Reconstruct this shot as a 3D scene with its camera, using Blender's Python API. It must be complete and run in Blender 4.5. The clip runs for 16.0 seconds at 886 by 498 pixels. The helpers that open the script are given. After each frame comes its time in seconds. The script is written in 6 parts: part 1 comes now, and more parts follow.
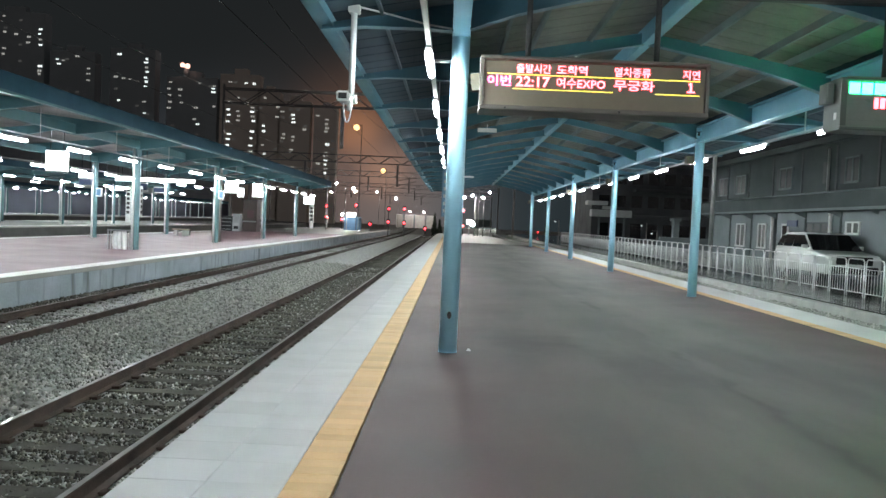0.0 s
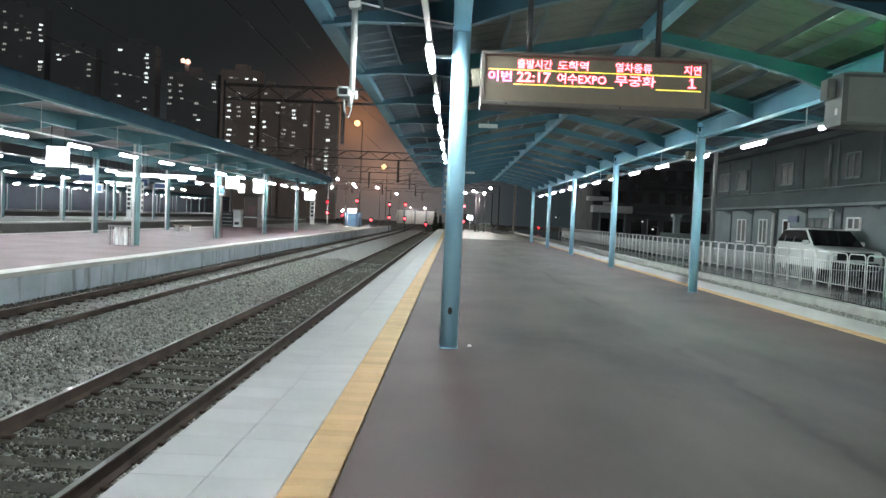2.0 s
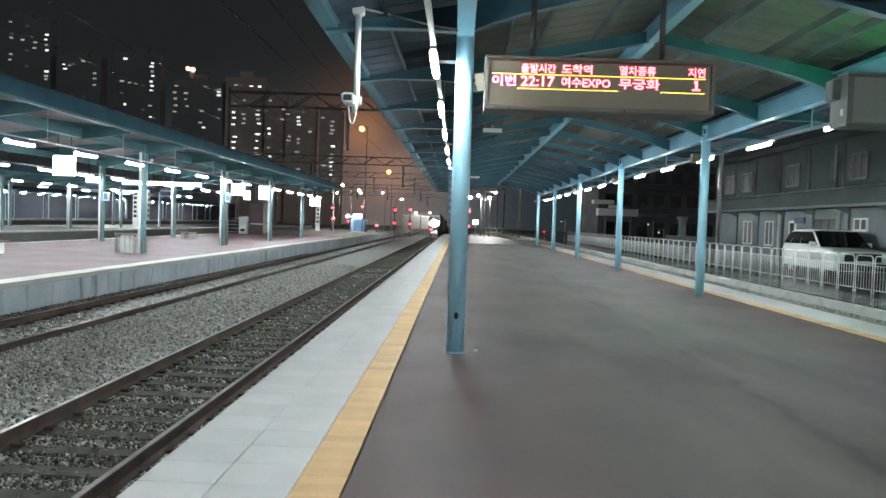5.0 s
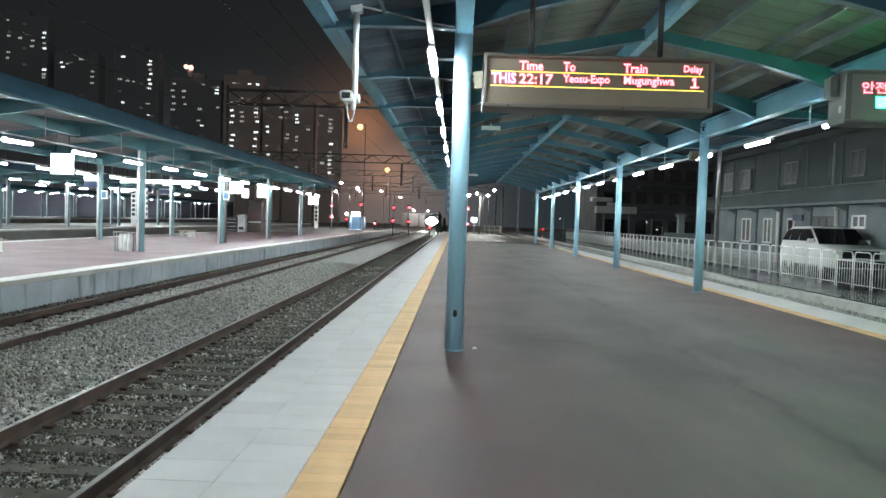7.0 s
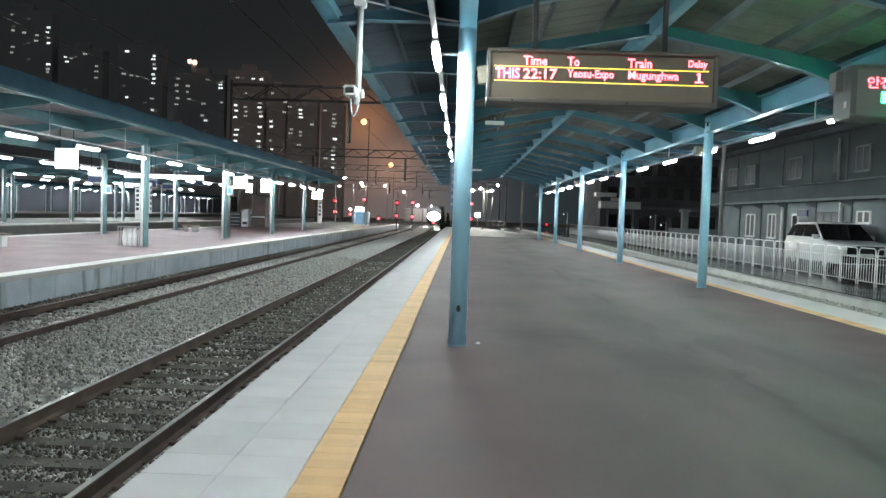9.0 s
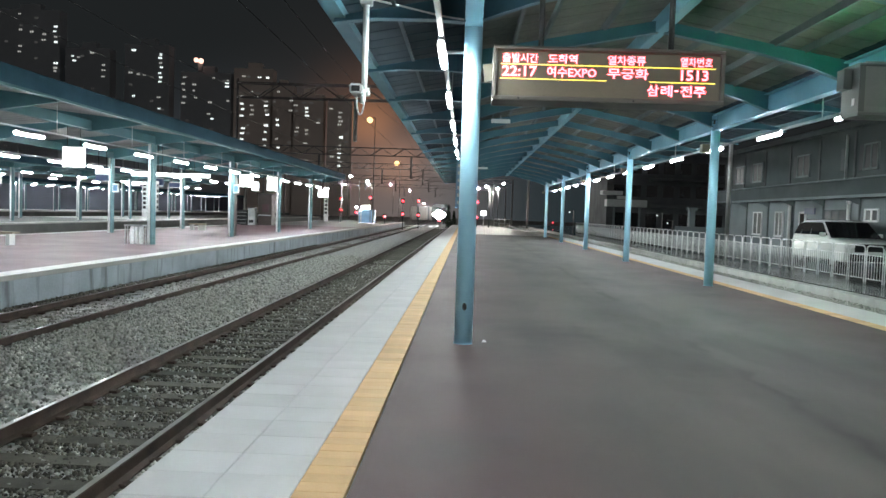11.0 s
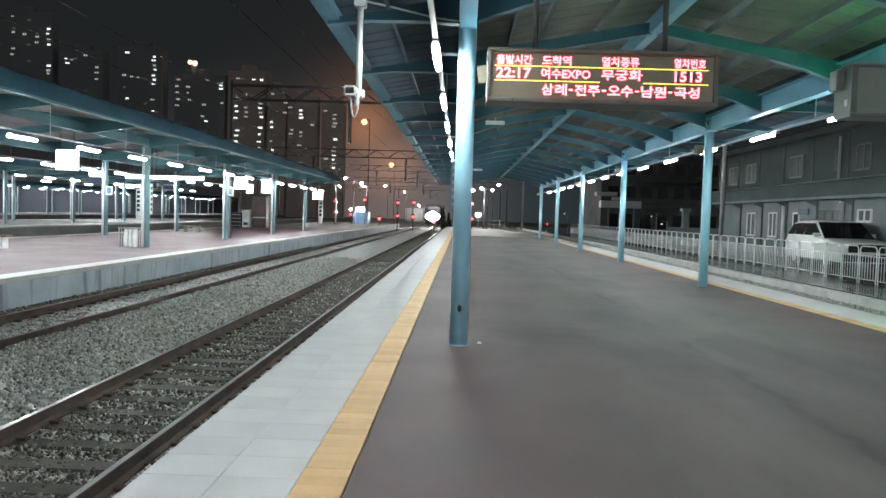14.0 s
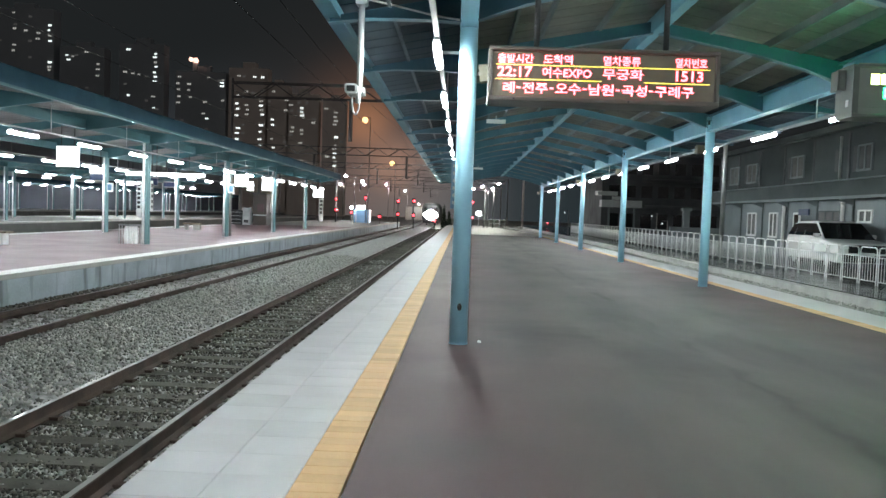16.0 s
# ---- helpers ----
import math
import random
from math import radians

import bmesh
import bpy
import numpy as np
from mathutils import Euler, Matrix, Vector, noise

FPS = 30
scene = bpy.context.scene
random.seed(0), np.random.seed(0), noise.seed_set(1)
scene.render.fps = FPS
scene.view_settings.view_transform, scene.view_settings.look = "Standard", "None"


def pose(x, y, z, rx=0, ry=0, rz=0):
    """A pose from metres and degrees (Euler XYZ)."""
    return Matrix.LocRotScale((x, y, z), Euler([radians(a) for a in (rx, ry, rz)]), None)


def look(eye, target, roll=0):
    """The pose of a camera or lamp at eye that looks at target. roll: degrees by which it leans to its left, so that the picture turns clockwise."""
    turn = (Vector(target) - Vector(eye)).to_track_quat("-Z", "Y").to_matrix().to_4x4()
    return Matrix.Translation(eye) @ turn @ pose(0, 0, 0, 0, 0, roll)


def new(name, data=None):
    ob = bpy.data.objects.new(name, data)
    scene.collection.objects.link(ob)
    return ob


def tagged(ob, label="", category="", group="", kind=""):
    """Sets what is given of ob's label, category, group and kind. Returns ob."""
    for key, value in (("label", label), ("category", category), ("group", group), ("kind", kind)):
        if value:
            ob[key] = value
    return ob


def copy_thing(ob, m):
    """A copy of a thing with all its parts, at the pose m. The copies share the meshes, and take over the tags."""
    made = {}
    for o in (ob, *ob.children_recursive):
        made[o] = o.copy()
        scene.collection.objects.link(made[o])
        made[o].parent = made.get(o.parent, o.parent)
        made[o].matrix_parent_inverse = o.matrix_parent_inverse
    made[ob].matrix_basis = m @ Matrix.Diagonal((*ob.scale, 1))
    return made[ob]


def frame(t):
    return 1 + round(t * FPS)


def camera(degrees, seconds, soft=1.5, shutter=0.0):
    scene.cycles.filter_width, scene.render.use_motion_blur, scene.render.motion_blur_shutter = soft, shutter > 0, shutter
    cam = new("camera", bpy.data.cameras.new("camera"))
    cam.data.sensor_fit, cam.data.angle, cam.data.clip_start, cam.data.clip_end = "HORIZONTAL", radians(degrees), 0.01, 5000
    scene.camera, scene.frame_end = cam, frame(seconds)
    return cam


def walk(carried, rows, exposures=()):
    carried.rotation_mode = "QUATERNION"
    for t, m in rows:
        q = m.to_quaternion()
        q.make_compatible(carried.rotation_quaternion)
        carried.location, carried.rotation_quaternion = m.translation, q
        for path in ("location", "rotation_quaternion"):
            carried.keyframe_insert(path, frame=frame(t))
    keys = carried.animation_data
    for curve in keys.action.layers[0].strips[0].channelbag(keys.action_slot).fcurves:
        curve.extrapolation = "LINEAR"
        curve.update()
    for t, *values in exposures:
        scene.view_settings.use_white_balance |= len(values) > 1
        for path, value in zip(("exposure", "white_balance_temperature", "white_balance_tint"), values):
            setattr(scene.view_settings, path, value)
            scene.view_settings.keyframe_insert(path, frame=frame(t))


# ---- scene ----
# World: x to the right across the platforms, y along the tracks, z up from the platform surface.
cam = camera(60.377, 16.0, soft=1.5)
EYE = (0.0, 0.0, 1.6187)


def aimed(pitch, roll, yaw):
    p, y = radians(pitch), radians(yaw)
    way = Vector((math.sin(y) * math.cos(p), math.cos(y) * math.cos(p), math.sin(p)))
    return look(EYE, Vector(EYE) + way, roll)


PATH = [
    (0.0, -2.04, 2.515, -0.561), (0.5, -2.104, 2.51, -0.561), (1.0, -2.194, 2.58, -0.591), (1.5, -2.299, 2.519, -0.612),
    (2.0, -2.359, 2.495, -0.608), (2.5, -2.358, 2.351, -0.66), (3.0, -2.289, 2.248, -0.695), (3.5, -2.171, 2.077, -0.855),
    (4.0, -2.011, 2.001, -0.997), (6.5, -2.023, 1.868, -0.995), (7.0, -2.175, 1.848, -0.936), (7.5, -2.237, 1.869, -0.95),
    (8.0, -2.357, 1.915, -1.022), (8.5, -2.452, 1.906, -1.074), (9.0, -2.553, 1.923, -1.189), (11.5, -2.722, 1.884, -1.663),
    (12.0, -2.746, 1.905, -1.573), (12.5, -2.75, 1.895, -1.5), (13.0, -2.694, 1.804, -1.441), (13.5, -2.624, 1.715, -1.358),
    (14.0, -2.563, 1.705, -1.254), (14.5, -2.56, 1.784, -1.219), (15.0, -2.544, 1.9, -1.234), (15.5, -2.597, 1.974, -1.264),
    (16.0, -2.675, 1.997, -1.269),
]
walk(cam, [(t, aimed(p, r, y)) for t, p, r, y in PATH])

# ---- world: a hazy city sky at night ----
world = bpy.data.worlds.new("night")
scene.world = world
world.use_nodes = True
wn = world.node_tree
glow_up = wn.nodes.new("ShaderNodeTexCoord"), wn.nodes.new("ShaderNodeSeparateXYZ"), wn.nodes.new("ShaderNodeValToRGB")
wn.links.new(glow_up[0].outputs["Generated"], glow_up[1].inputs[0])
wn.links.new(glow_up[1].outputs["Z"], glow_up[2].inputs["Fac"])
wn.links.new(glow_up[2].outputs["Color"], wn.nodes["Background"].inputs[0])
glow_up[2].color_ramp.elements[0].color = (0.135, 0.130, 0.130, 1)   # city glow on the haze all round
glow_up[2].color_ramp.elements[1].color = (0.0150, 0.0153, 0.0160, 1)
glow_up[2].color_ramp.elements[1].position = 0.55
wn.nodes["Background"].inputs[1].default_value = 1.0
TUBE = 285.0      # fluorescent tubes
SODIUM = 2.6   # yard lamps


# ---- materials ----
def mat(name, a, b=None, rough=0.6, metal=0.0, scale=3.0, fine=40.0, bump=0.15, spread=0.5, emit=None, strength=0.0, per_object=0.0, rough_var=0.1, gloss=0.5):
    m = bpy.data.materials.new(name)
    m.use_nodes = True
    nt = m.node_tree
    n, l = nt.nodes, nt.links
    bs = n["Principled BSDF"]
    b = b or tuple(0.7 * c for c in a)
    tc = n.new("ShaderNodeTexCoord")
    n1, n2 = n.new("ShaderNodeTexNoise"), n.new("ShaderNodeTexNoise")
    n1.inputs["Scale"].default_value, n2.inputs["Scale"].default_value = scale, fine
    n1.inputs["Detail"].default_value, n2.inputs["Detail"].default_value = 5.0, 3.0
    add = n.new("ShaderNodeMath")
    add.operation = "MULTIPLY_ADD"
    add.inputs[1].default_value = 0.4
    ramp = n.new("ShaderNodeValToRGB")
    ramp.color_ramp.elements[0].position = 0.7 - spread / 2
    ramp.color_ramp.elements[1].position = 0.7 + spread / 2
    ramp.color_ramp.elements[0].color = (*a, 1)
    ramp.color_ramp.elements[1].color = (*b, 1)
    where = tc.outputs["Object"]
    if per_object:
        info, shift = n.new("ShaderNodeObjectInfo"), n.new("ShaderNodeVectorMath")
        shift.operation = "MULTIPLY_ADD"
        shift.inputs[1].default_value = (37.0, 53.0, 71.0)
        l.new(info.outputs["Random"], shift.inputs[0])
        l.new(where, shift.inputs[2])
        where = shift.outputs[0]
    for t in (n1, n2):
        l.new(where, t.inputs["Vector"])
    l.new(n2.outputs["Fac"], add.inputs[0])
    l.new(n1.outputs["Fac"], add.inputs[2])
    l.new(add.outputs[0], ramp.inputs["Fac"])
    colour = ramp.outputs["Color"]
    if per_object:
        hsv, mr = n.new("ShaderNodeHueSaturation"), n.new("ShaderNodeMapRange")
        mr.inputs["To Min"].default_value, mr.inputs["To Max"].default_value = 1 - per_object, 1 + per_object
        l.new(info.outputs["Random"], mr.inputs["Value"])
        l.new(mr.outputs["Result"], hsv.inputs["Value"])
        l.new(colour, hsv.inputs["Color"])
        colour = hsv.outputs["Color"]
    l.new(colour, bs.inputs["Base Color"])
    mr = n.new("ShaderNodeMapRange")
    mr.inputs["To Min"].default_value, mr.inputs["To Max"].default_value = max(0.02, rough - rough_var), min(1.0, rough + rough_var)
    l.new(n1.outputs["Fac"], mr.inputs["Value"])
    l.new(mr.outputs["Result"], bs.inputs["Roughness"])
    bs.inputs["Metallic"].default_value = metal
    bs.inputs["Specular IOR Level"].default_value = gloss
    if bump:
        bp = n.new("ShaderNodeBump")
        bp.inputs["Strength"].default_value, bp.inputs["Distance"].default_value = bump, 0.01
        l.new(n2.outputs["Fac"], bp.inputs["Height"])
        l.new(bp.outputs["Normal"], bs.inputs["Normal"])
    if emit:
        bs.inputs["Emission Color"].default_value = (*emit, 1)
        bs.inputs["Emission Strength"].default_value = strength
    return m


def glow(name, colour, strength):
    m = bpy.data.materials.new(name)
    m.use_nodes = True
    n = m.node_tree.nodes
    bs = n["Principled BSDF"]
    bs.inputs["Base Color"].default_value = (0.6, 0.6, 0.6, 1)
    bs.inputs["Emission Color"].default_value = (*colour, 1)
    bs.inputs["Emission Strength"].default_value = strength
    return m


def floor_paint():
    """Red-brown platform coating, worn to grey where people walk, with damp blotches and dark patches."""
    m = mat("platform_coating", (0.072, 0.041, 0.042), (0.054, 0.031, 0.032), rough=0.64, scale=0.55, fine=70, bump=0.25)
    nt = m.node_tree
    n, l = nt.nodes, nt.links
    bs = n["Principled BSDF"]
    old = bs.inputs["Base Color"].links[0].from_socket
    tc = n.new("ShaderNodeTexCoord")
    sep, ns = n.new("ShaderNodeSeparateXYZ"), n.new("ShaderNodeTexNoise")
    mp = n.new("ShaderNodeMapping")
    mp.inputs["Scale"].default_value = (1.0, 0.3, 1.0)
    ns.inputs["Scale"].default_value, ns.inputs["Detail"].default_value = 0.9, 6.0
    l.new(tc.outputs["Object"], sep.inputs[0])
    l.new(tc.outputs["Object"], mp.inputs["Vector"])
    l.new(mp.outputs[0], ns.inputs["Vector"])
    s1, s2, s3 = (n.new("ShaderNodeMath") for _ in range(3))
    mr = n.new("ShaderNodeMapRange")
    s1.operation, s2.operation, s3.operation = "SUBTRACT", "ABSOLUTE", "MULTIPLY_ADD"
    s1.inputs[1].default_value = 3.1
    s3.inputs[1].default_value = 2.4
    l.new(sep.outputs["X"], s1.inputs[0])
    l.new(s1.outputs[0], s2.inputs[0])
    l.new(ns.outputs["Fac"], s3.inputs[0])
    l.new(s2.outputs[0], s3.inputs[2])
    mr.inputs["From Min"].default_value, mr.inputs["From Max"].default_value = 2.5, 4.1
    l.new(s3.outputs[0], mr.inputs["Value"])
    grey = n.new("ShaderNodeValToRGB")
    grey.color_ramp.elements[0].position, grey.color_ramp.elements[1].position = 0.32, 0.68
    grey.color_ramp.elements[0].color = (0.056, 0.053, 0.049, 1)
    grey.color_ramp.elements[1].color = (0.116, 0.107, 0.096, 1)
    l.new(ns.outputs["Fac"], grey.inputs["Fac"])
    mix = n.new("ShaderNodeMix")
    mix.data_type = "RGBA"
    l.new(mr.outputs[0], mix.inputs["Factor"])
    l.new(grey.outputs[0], mix.inputs[6])
    l.new(old, mix.inputs[7])
    st, sr, sm = n.new("ShaderNodeTexNoise"), n.new("ShaderNodeMapRange"), n.new("ShaderNodeMix")
    mq = n.new("ShaderNodeMapping")
    mq.inputs["Scale"].default_value, mq.inputs["Rotation"].default_value = (0.9, 0.28, 1.0), (0, 0, 0.5)
    st.inputs["Scale"].default_value, st.inputs["Detail"].default_value, st.inputs["Distortion"].default_value = 0.8, 7.0, 0.8
    l.new(tc.outputs["Object"], mq.inputs["Vector"])
    l.new(mq.outputs[0], st.inputs["Vector"])
    sr.inputs["From Min"].default_value, sr.inputs["From Max"].default_value = 0.565, 0.65
    sr.inputs["To Max"].default_value = 0.42
    l.new(st.outputs["Fac"], sr.inputs["Value"])
    sm.data_type = "RGBA"
    l.new(sr.outputs[0], sm.inputs["Factor"])
    l.new(mix.outputs[2], sm.inputs[6])
    sm.inputs[7].default_value = (0.045, 0.040, 0.039, 1)
    # dark drip line under the canopy's ridge, broken and wavering
    wave, gate = n.new("ShaderNodeTexNoise"), n.new("ShaderNodeTexNoise")
    wave.inputs["Scale"].default_value, gate.inputs["Scale"].default_value = 1.6, 0.55
    wave.inputs["Detail"].default_value, gate.inputs["Detail"].default_value = 4.0, 3.0
    l.new(tc.outputs["Object"], wave.inputs["Vector"])
    l.new(tc.outputs["Object"], gate.inputs["Vector"])
    off, away = n.new("ShaderNodeMath"), n.new("ShaderNodeMath")
    off.operation, away.operation = "MULTIPLY_ADD", "ABSOLUTE"
    off.inputs[1].default_value = 0.5
    shift = n.new("ShaderNodeMath")
    shift.operation, shift.inputs[1].default_value = "SUBTRACT", 3.27
    l.new(sep.outputs["X"], shift.inputs[0])
    l.new(wave.outputs["Fac"], off.inputs[0])
    l.new(shift.outputs[0], off.inputs[2])
    l.new(off.outputs[0], away.inputs[0])
    line, some, both = n.new("ShaderNodeMapRange"), n.new("ShaderNodeMapRange"), n.new("ShaderNodeMath")
    line.interpolation_type = "SMOOTHSTEP"
    line.inputs["From Min"].default_value, line.inputs["From Max"].default_value = 0.13, 0.0
    some.inputs["From Min"].default_value, some.inputs["From Max"].default_value = 0.42, 0.58
    some.inputs["To Min"].default_value, some.inputs["To Max"].default_value = 0.12, 0.6
    both.operation = "MULTIPLY"
    l.new(away.outputs[0], line.inputs["Value"])
    l.new(gate.outputs["Fac"], some.inputs["Value"])
    l.new(line.outputs[0], both.inputs[0])
    l.new(some.outputs[0], both.inputs[1])
    drip = n.new("ShaderNodeMix")
    drip.data_type = "RGBA"
    l.new(both.outputs[0], drip.inputs["Factor"])
    l.new(sm.outputs[2], drip.inputs[6])
    drip.inputs[7].default_value = (0.030, 0.029, 0.027, 1)
    last = drip.outputs[2]
    # dark patches with ragged rims, several of them near the posts
    for x, y, wide, long, depth in ((1.05, 10.7, 1.4, 2.0, 0.75), (5.75, 18.8, 1.3, 4.0, 0.8), (0.3, 9.6, 0.55, 0.8, 0.7), (0.1, 5.1, 0.7, 0.8, 0.5), (5.6, 9.2, 1.4, 1.6, 0.5), (2.4, 8.6, 1.0, 1.8, 0.4)):
        mp2, dist = n.new("ShaderNodeMapping"), n.new("ShaderNodeVectorMath")
        mp2.vector_type = "POINT"
        mp2.inputs["Location"].default_value = (-x / wide, -y / long, 0)
        mp2.inputs["Scale"].default_value = (1 / wide, 1 / long, 0)
        dist.operation = "LENGTH"
        l.new(tc.outputs["Object"], mp2.inputs["Vector"])
        l.new(mp2.outputs[0], dist.inputs[0])
        rag, fall, mx = n.new("ShaderNodeMath"), n.new("ShaderNodeMapRange"), n.new("ShaderNodeMix")
        rag.operation, rag.inputs[1].default_value = "MULTIPLY_ADD", 1.6
        l.new(wave.outputs["Fac"], rag.inputs[0])
        l.new(dist.outputs["Value"], rag.inputs[2])
        fall.interpolation_type = "SMOOTHSTEP"
        fall.inputs["From Min"].default_value, fall.inputs["From Max"].default_value, fall.inputs["To Max"].default_value = 1.75, 0.75, depth
        l.new(rag.outputs[0], fall.inputs["Value"])
        mx.data_type = "RGBA"
        l.new(fall.outputs[0], mx.inputs["Factor"])
        l.new(last, mx.inputs[6])
        mx.inputs[7].default_value = (0.032, 0.029, 0.028, 1)
        last = mx.outputs[2]
    l.new(last, bs.inputs["Base Color"])
    return m


FLOOR = floor_paint()
WHITE_TILE = mat("pale_granite_tile", (0.56, 0.562, 0.578), (0.47, 0.475, 0.49), rough=0.42, scale=1.2, fine=120, bump=0.05, per_object=0.015)
YELLOW_TILE = mat("yellow_tactile_tile", (0.66, 0.43, 0.215), (0.55, 0.35, 0.165), rough=0.6, scale=1.5, fine=60, bump=0.1, per_object=0.10)
CONCRETE = mat("weathered_concrete", (0.44, 0.44, 0.42), (0.29, 0.29, 0.28), rough=0.85, scale=1.4, fine=35, bump=0.3)
PALE_CONCRETE = mat("pale_concrete", (0.50, 0.49, 0.46), (0.37, 0.36, 0.34), rough=0.48, scale=0.8, fine=35, bump=0.2)
WET = mat("wet_concrete", (0.075, 0.078, 0.075), (0.045, 0.046, 0.045), rough=0.09, scale=0.7, fine=9, bump=0.05, rough_var=0.18)
DULL_FLOOR = mat("soiled_concrete", (0.17, 0.17, 0.16), (0.11, 0.11, 0.105), rough=0.85, scale=0.8, fine=30, bump=0.2)
RED_FLOOR = mat("red_platform_coating", (0.105, 0.047, 0.053), (0.074, 0.037, 0.042), rough=0.5, scale=0.6, fine=50, bump=0.2)
BLUE = mat("blue_gloss_paint", (0.40, 0.72, 0.89), (0.35, 0.65, 0.83), rough=0.38, scale=1.3, fine=30, bump=0.06)
BLUE_GIRDER = mat("blue_girder_paint", (0.12, 0.32, 0.44), (0.09, 0.26, 0.36), rough=0.42, scale=1.2, fine=25, bump=0.08)
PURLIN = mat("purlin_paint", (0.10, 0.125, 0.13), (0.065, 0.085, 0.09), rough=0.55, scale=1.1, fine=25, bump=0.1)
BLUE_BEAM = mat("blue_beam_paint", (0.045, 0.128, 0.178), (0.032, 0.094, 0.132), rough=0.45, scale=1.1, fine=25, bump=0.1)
# darker purlin colour for the overhangs, in place of shade there
PURLIN_SHADED = mat("shaded_purlin_paint", (0.030, 0.060, 0.085), (0.022, 0.045, 0.064), rough=0.6, scale=1.1, fine=25, bump=0.1)
TEAL_BEAM = mat("teal_beam_paint", (0.055, 0.155, 0.18), (0.038, 0.112, 0.13), rough=0.5, scale=1.2, fine=25, bump=0.08)
TEAL = mat("teal_post_paint", (0.13, 0.235, 0.25), (0.095, 0.175, 0.19), rough=0.4, scale=1.3, fine=30, bump=0.06)
# blue sheeting, its colour darkened to imitate an unlit overhang
DECK_BLUE_SHADED = mat("shaded_blue_roof_deck", (0.013, 0.030, 0.046), (0.009, 0.021, 0.033), rough=0.85, scale=0.9, fine=12, bump=0.1)
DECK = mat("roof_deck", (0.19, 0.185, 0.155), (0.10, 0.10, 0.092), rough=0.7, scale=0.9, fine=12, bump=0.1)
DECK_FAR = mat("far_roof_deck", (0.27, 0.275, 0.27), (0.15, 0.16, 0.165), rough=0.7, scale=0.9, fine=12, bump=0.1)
ROOF_TOP = mat("roof_sheet_blue", (0.022, 0.085, 0.135), (0.015, 0.062, 0.10), rough=0.85, scale=1.0, fine=12)
STEEL = mat("galvanised_steel", (0.55, 0.56, 0.56), (0.40, 0.41, 0.42), rough=0.35, metal=0.85, scale=3, fine=50, bump=0.05)
STAINLESS = mat("bright_fence_tube", (0.90, 0.91, 0.91), (0.80, 0.81, 0.81), rough=0.34, metal=0.12, scale=4, fine=60, bump=0.02)
DARK_STEEL = mat("dark_steel", (0.05, 0.05, 0.052), (0.03, 0.03, 0.032), rough=0.6, metal=0.3, scale=2, fine=30)
PANE_GREY = mat("curtained_pane", (0.034, 0.039, 0.041), (0.020, 0.023, 0.025), gloss=0.25, rough=0.35, scale=3.0, fine=12, bump=0.0)
FRAME_PAINT = mat("window_frame_paint", (0.62, 0.63, 0.63), (0.50, 0.51, 0.51), rough=0.4, scale=3, fine=40, bump=0.03)
WALL_PAINT = mat("whitewashed_concrete", (0.48, 0.54, 0.60), (0.33, 0.38, 0.42), rough=0.8, scale=1.0, fine=18, bump=0.2)
WIRE = mat("weathered_copper_wire", (0.05, 0.046, 0.042), (0.035, 0.032, 0.03), rough=0.6, scale=2, fine=30)
HAZE_WALL = mat("haze_wall_paint", (0.13, 0.134, 0.17), (0.10, 0.103, 0.13), rough=0.85, scale=0.15, fine=2, bump=0.05)


def streaked(m):
    """Adds dark run-off streaks that hang down a wall."""
    n, l = m.node_tree.nodes, m.node_tree.links
    bs = n["Principled BSDF"]
    old = bs.inputs["Base Color"].links[0].from_socket
    tc, mp, ns, mr, mx = (n.new("ShaderNode" + k) for k in ("TexCoord", "Mapping", "TexNoise", "MapRange", "Mix"))
    mp.inputs["Scale"].default_value = (1.0, 2.6, 0.35)
    ns.inputs["Scale"].default_value, ns.inputs["Detail"].default_value = 1.3, 6.0
    mr.inputs["From Min"].default_value, mr.inputs["From Max"].default_value, mr.inputs["To Max"].default_value = 0.54, 0.70, 0.7
    l.new(tc.outputs["Object"], mp.inputs["Vector"])
    l.new(mp.outputs[0], ns.inputs["Vector"])
    l.new(ns.outputs["Fac"], mr.inputs["Value"])
    mx.data_type = "RGBA"
    l.new(mr.outputs[0], mx.inputs["Factor"])
    l.new(old, mx.inputs[6])
    mx.inputs[7].default_value = (0.10, 0.11, 0.115, 1)
    l.new(mx.outputs[2], bs.inputs["Base Color"])


streaked(WALL_PAINT)
GANTRY_STEEL = mat("gantry_steel", (0.30, 0.275, 0.26), (0.21, 0.19, 0.18), rough=0.6, scale=2, fine=30)
WHITE_PAINT = mat("white_enamel", (0.72, 0.73, 0.72), (0.60, 0.61, 0.60), rough=0.35, scale=3, fine=40, bump=0.03)
RAIL_RUST = mat("rusty_rail_web", (0.066, 0.038, 0.026), (0.026, 0.017, 0.013), rough=0.8, scale=2.5, fine=60, bump=0.4)
RAIL_TOP = mat("polished_rail_head", (0.40, 0.385, 0.37), (0.28, 0.27, 0.26), rough=0.33, metal=1.0, scale=3, fine=40, bump=0.02)
RAIL_DULL = mat("dull_rail_head", (0.13, 0.10, 0.085), (0.08, 0.06, 0.05), rough=0.5, metal=0.6, scale=3, fine=40, bump=0.05)
SLEEPER = mat("concrete_sleeper", (0.135, 0.128, 0.105), (0.075, 0.072, 0.058), rough=0.9, scale=2.5, fine=40, bump=0.4, per_object=0.2)
BALLAST = mat("ballast_bed", (0.50, 0.50, 0.48), (0.21, 0.21, 0.20), rough=0.95, scale=7, fine=38, bump=1.0, spread=0.35)
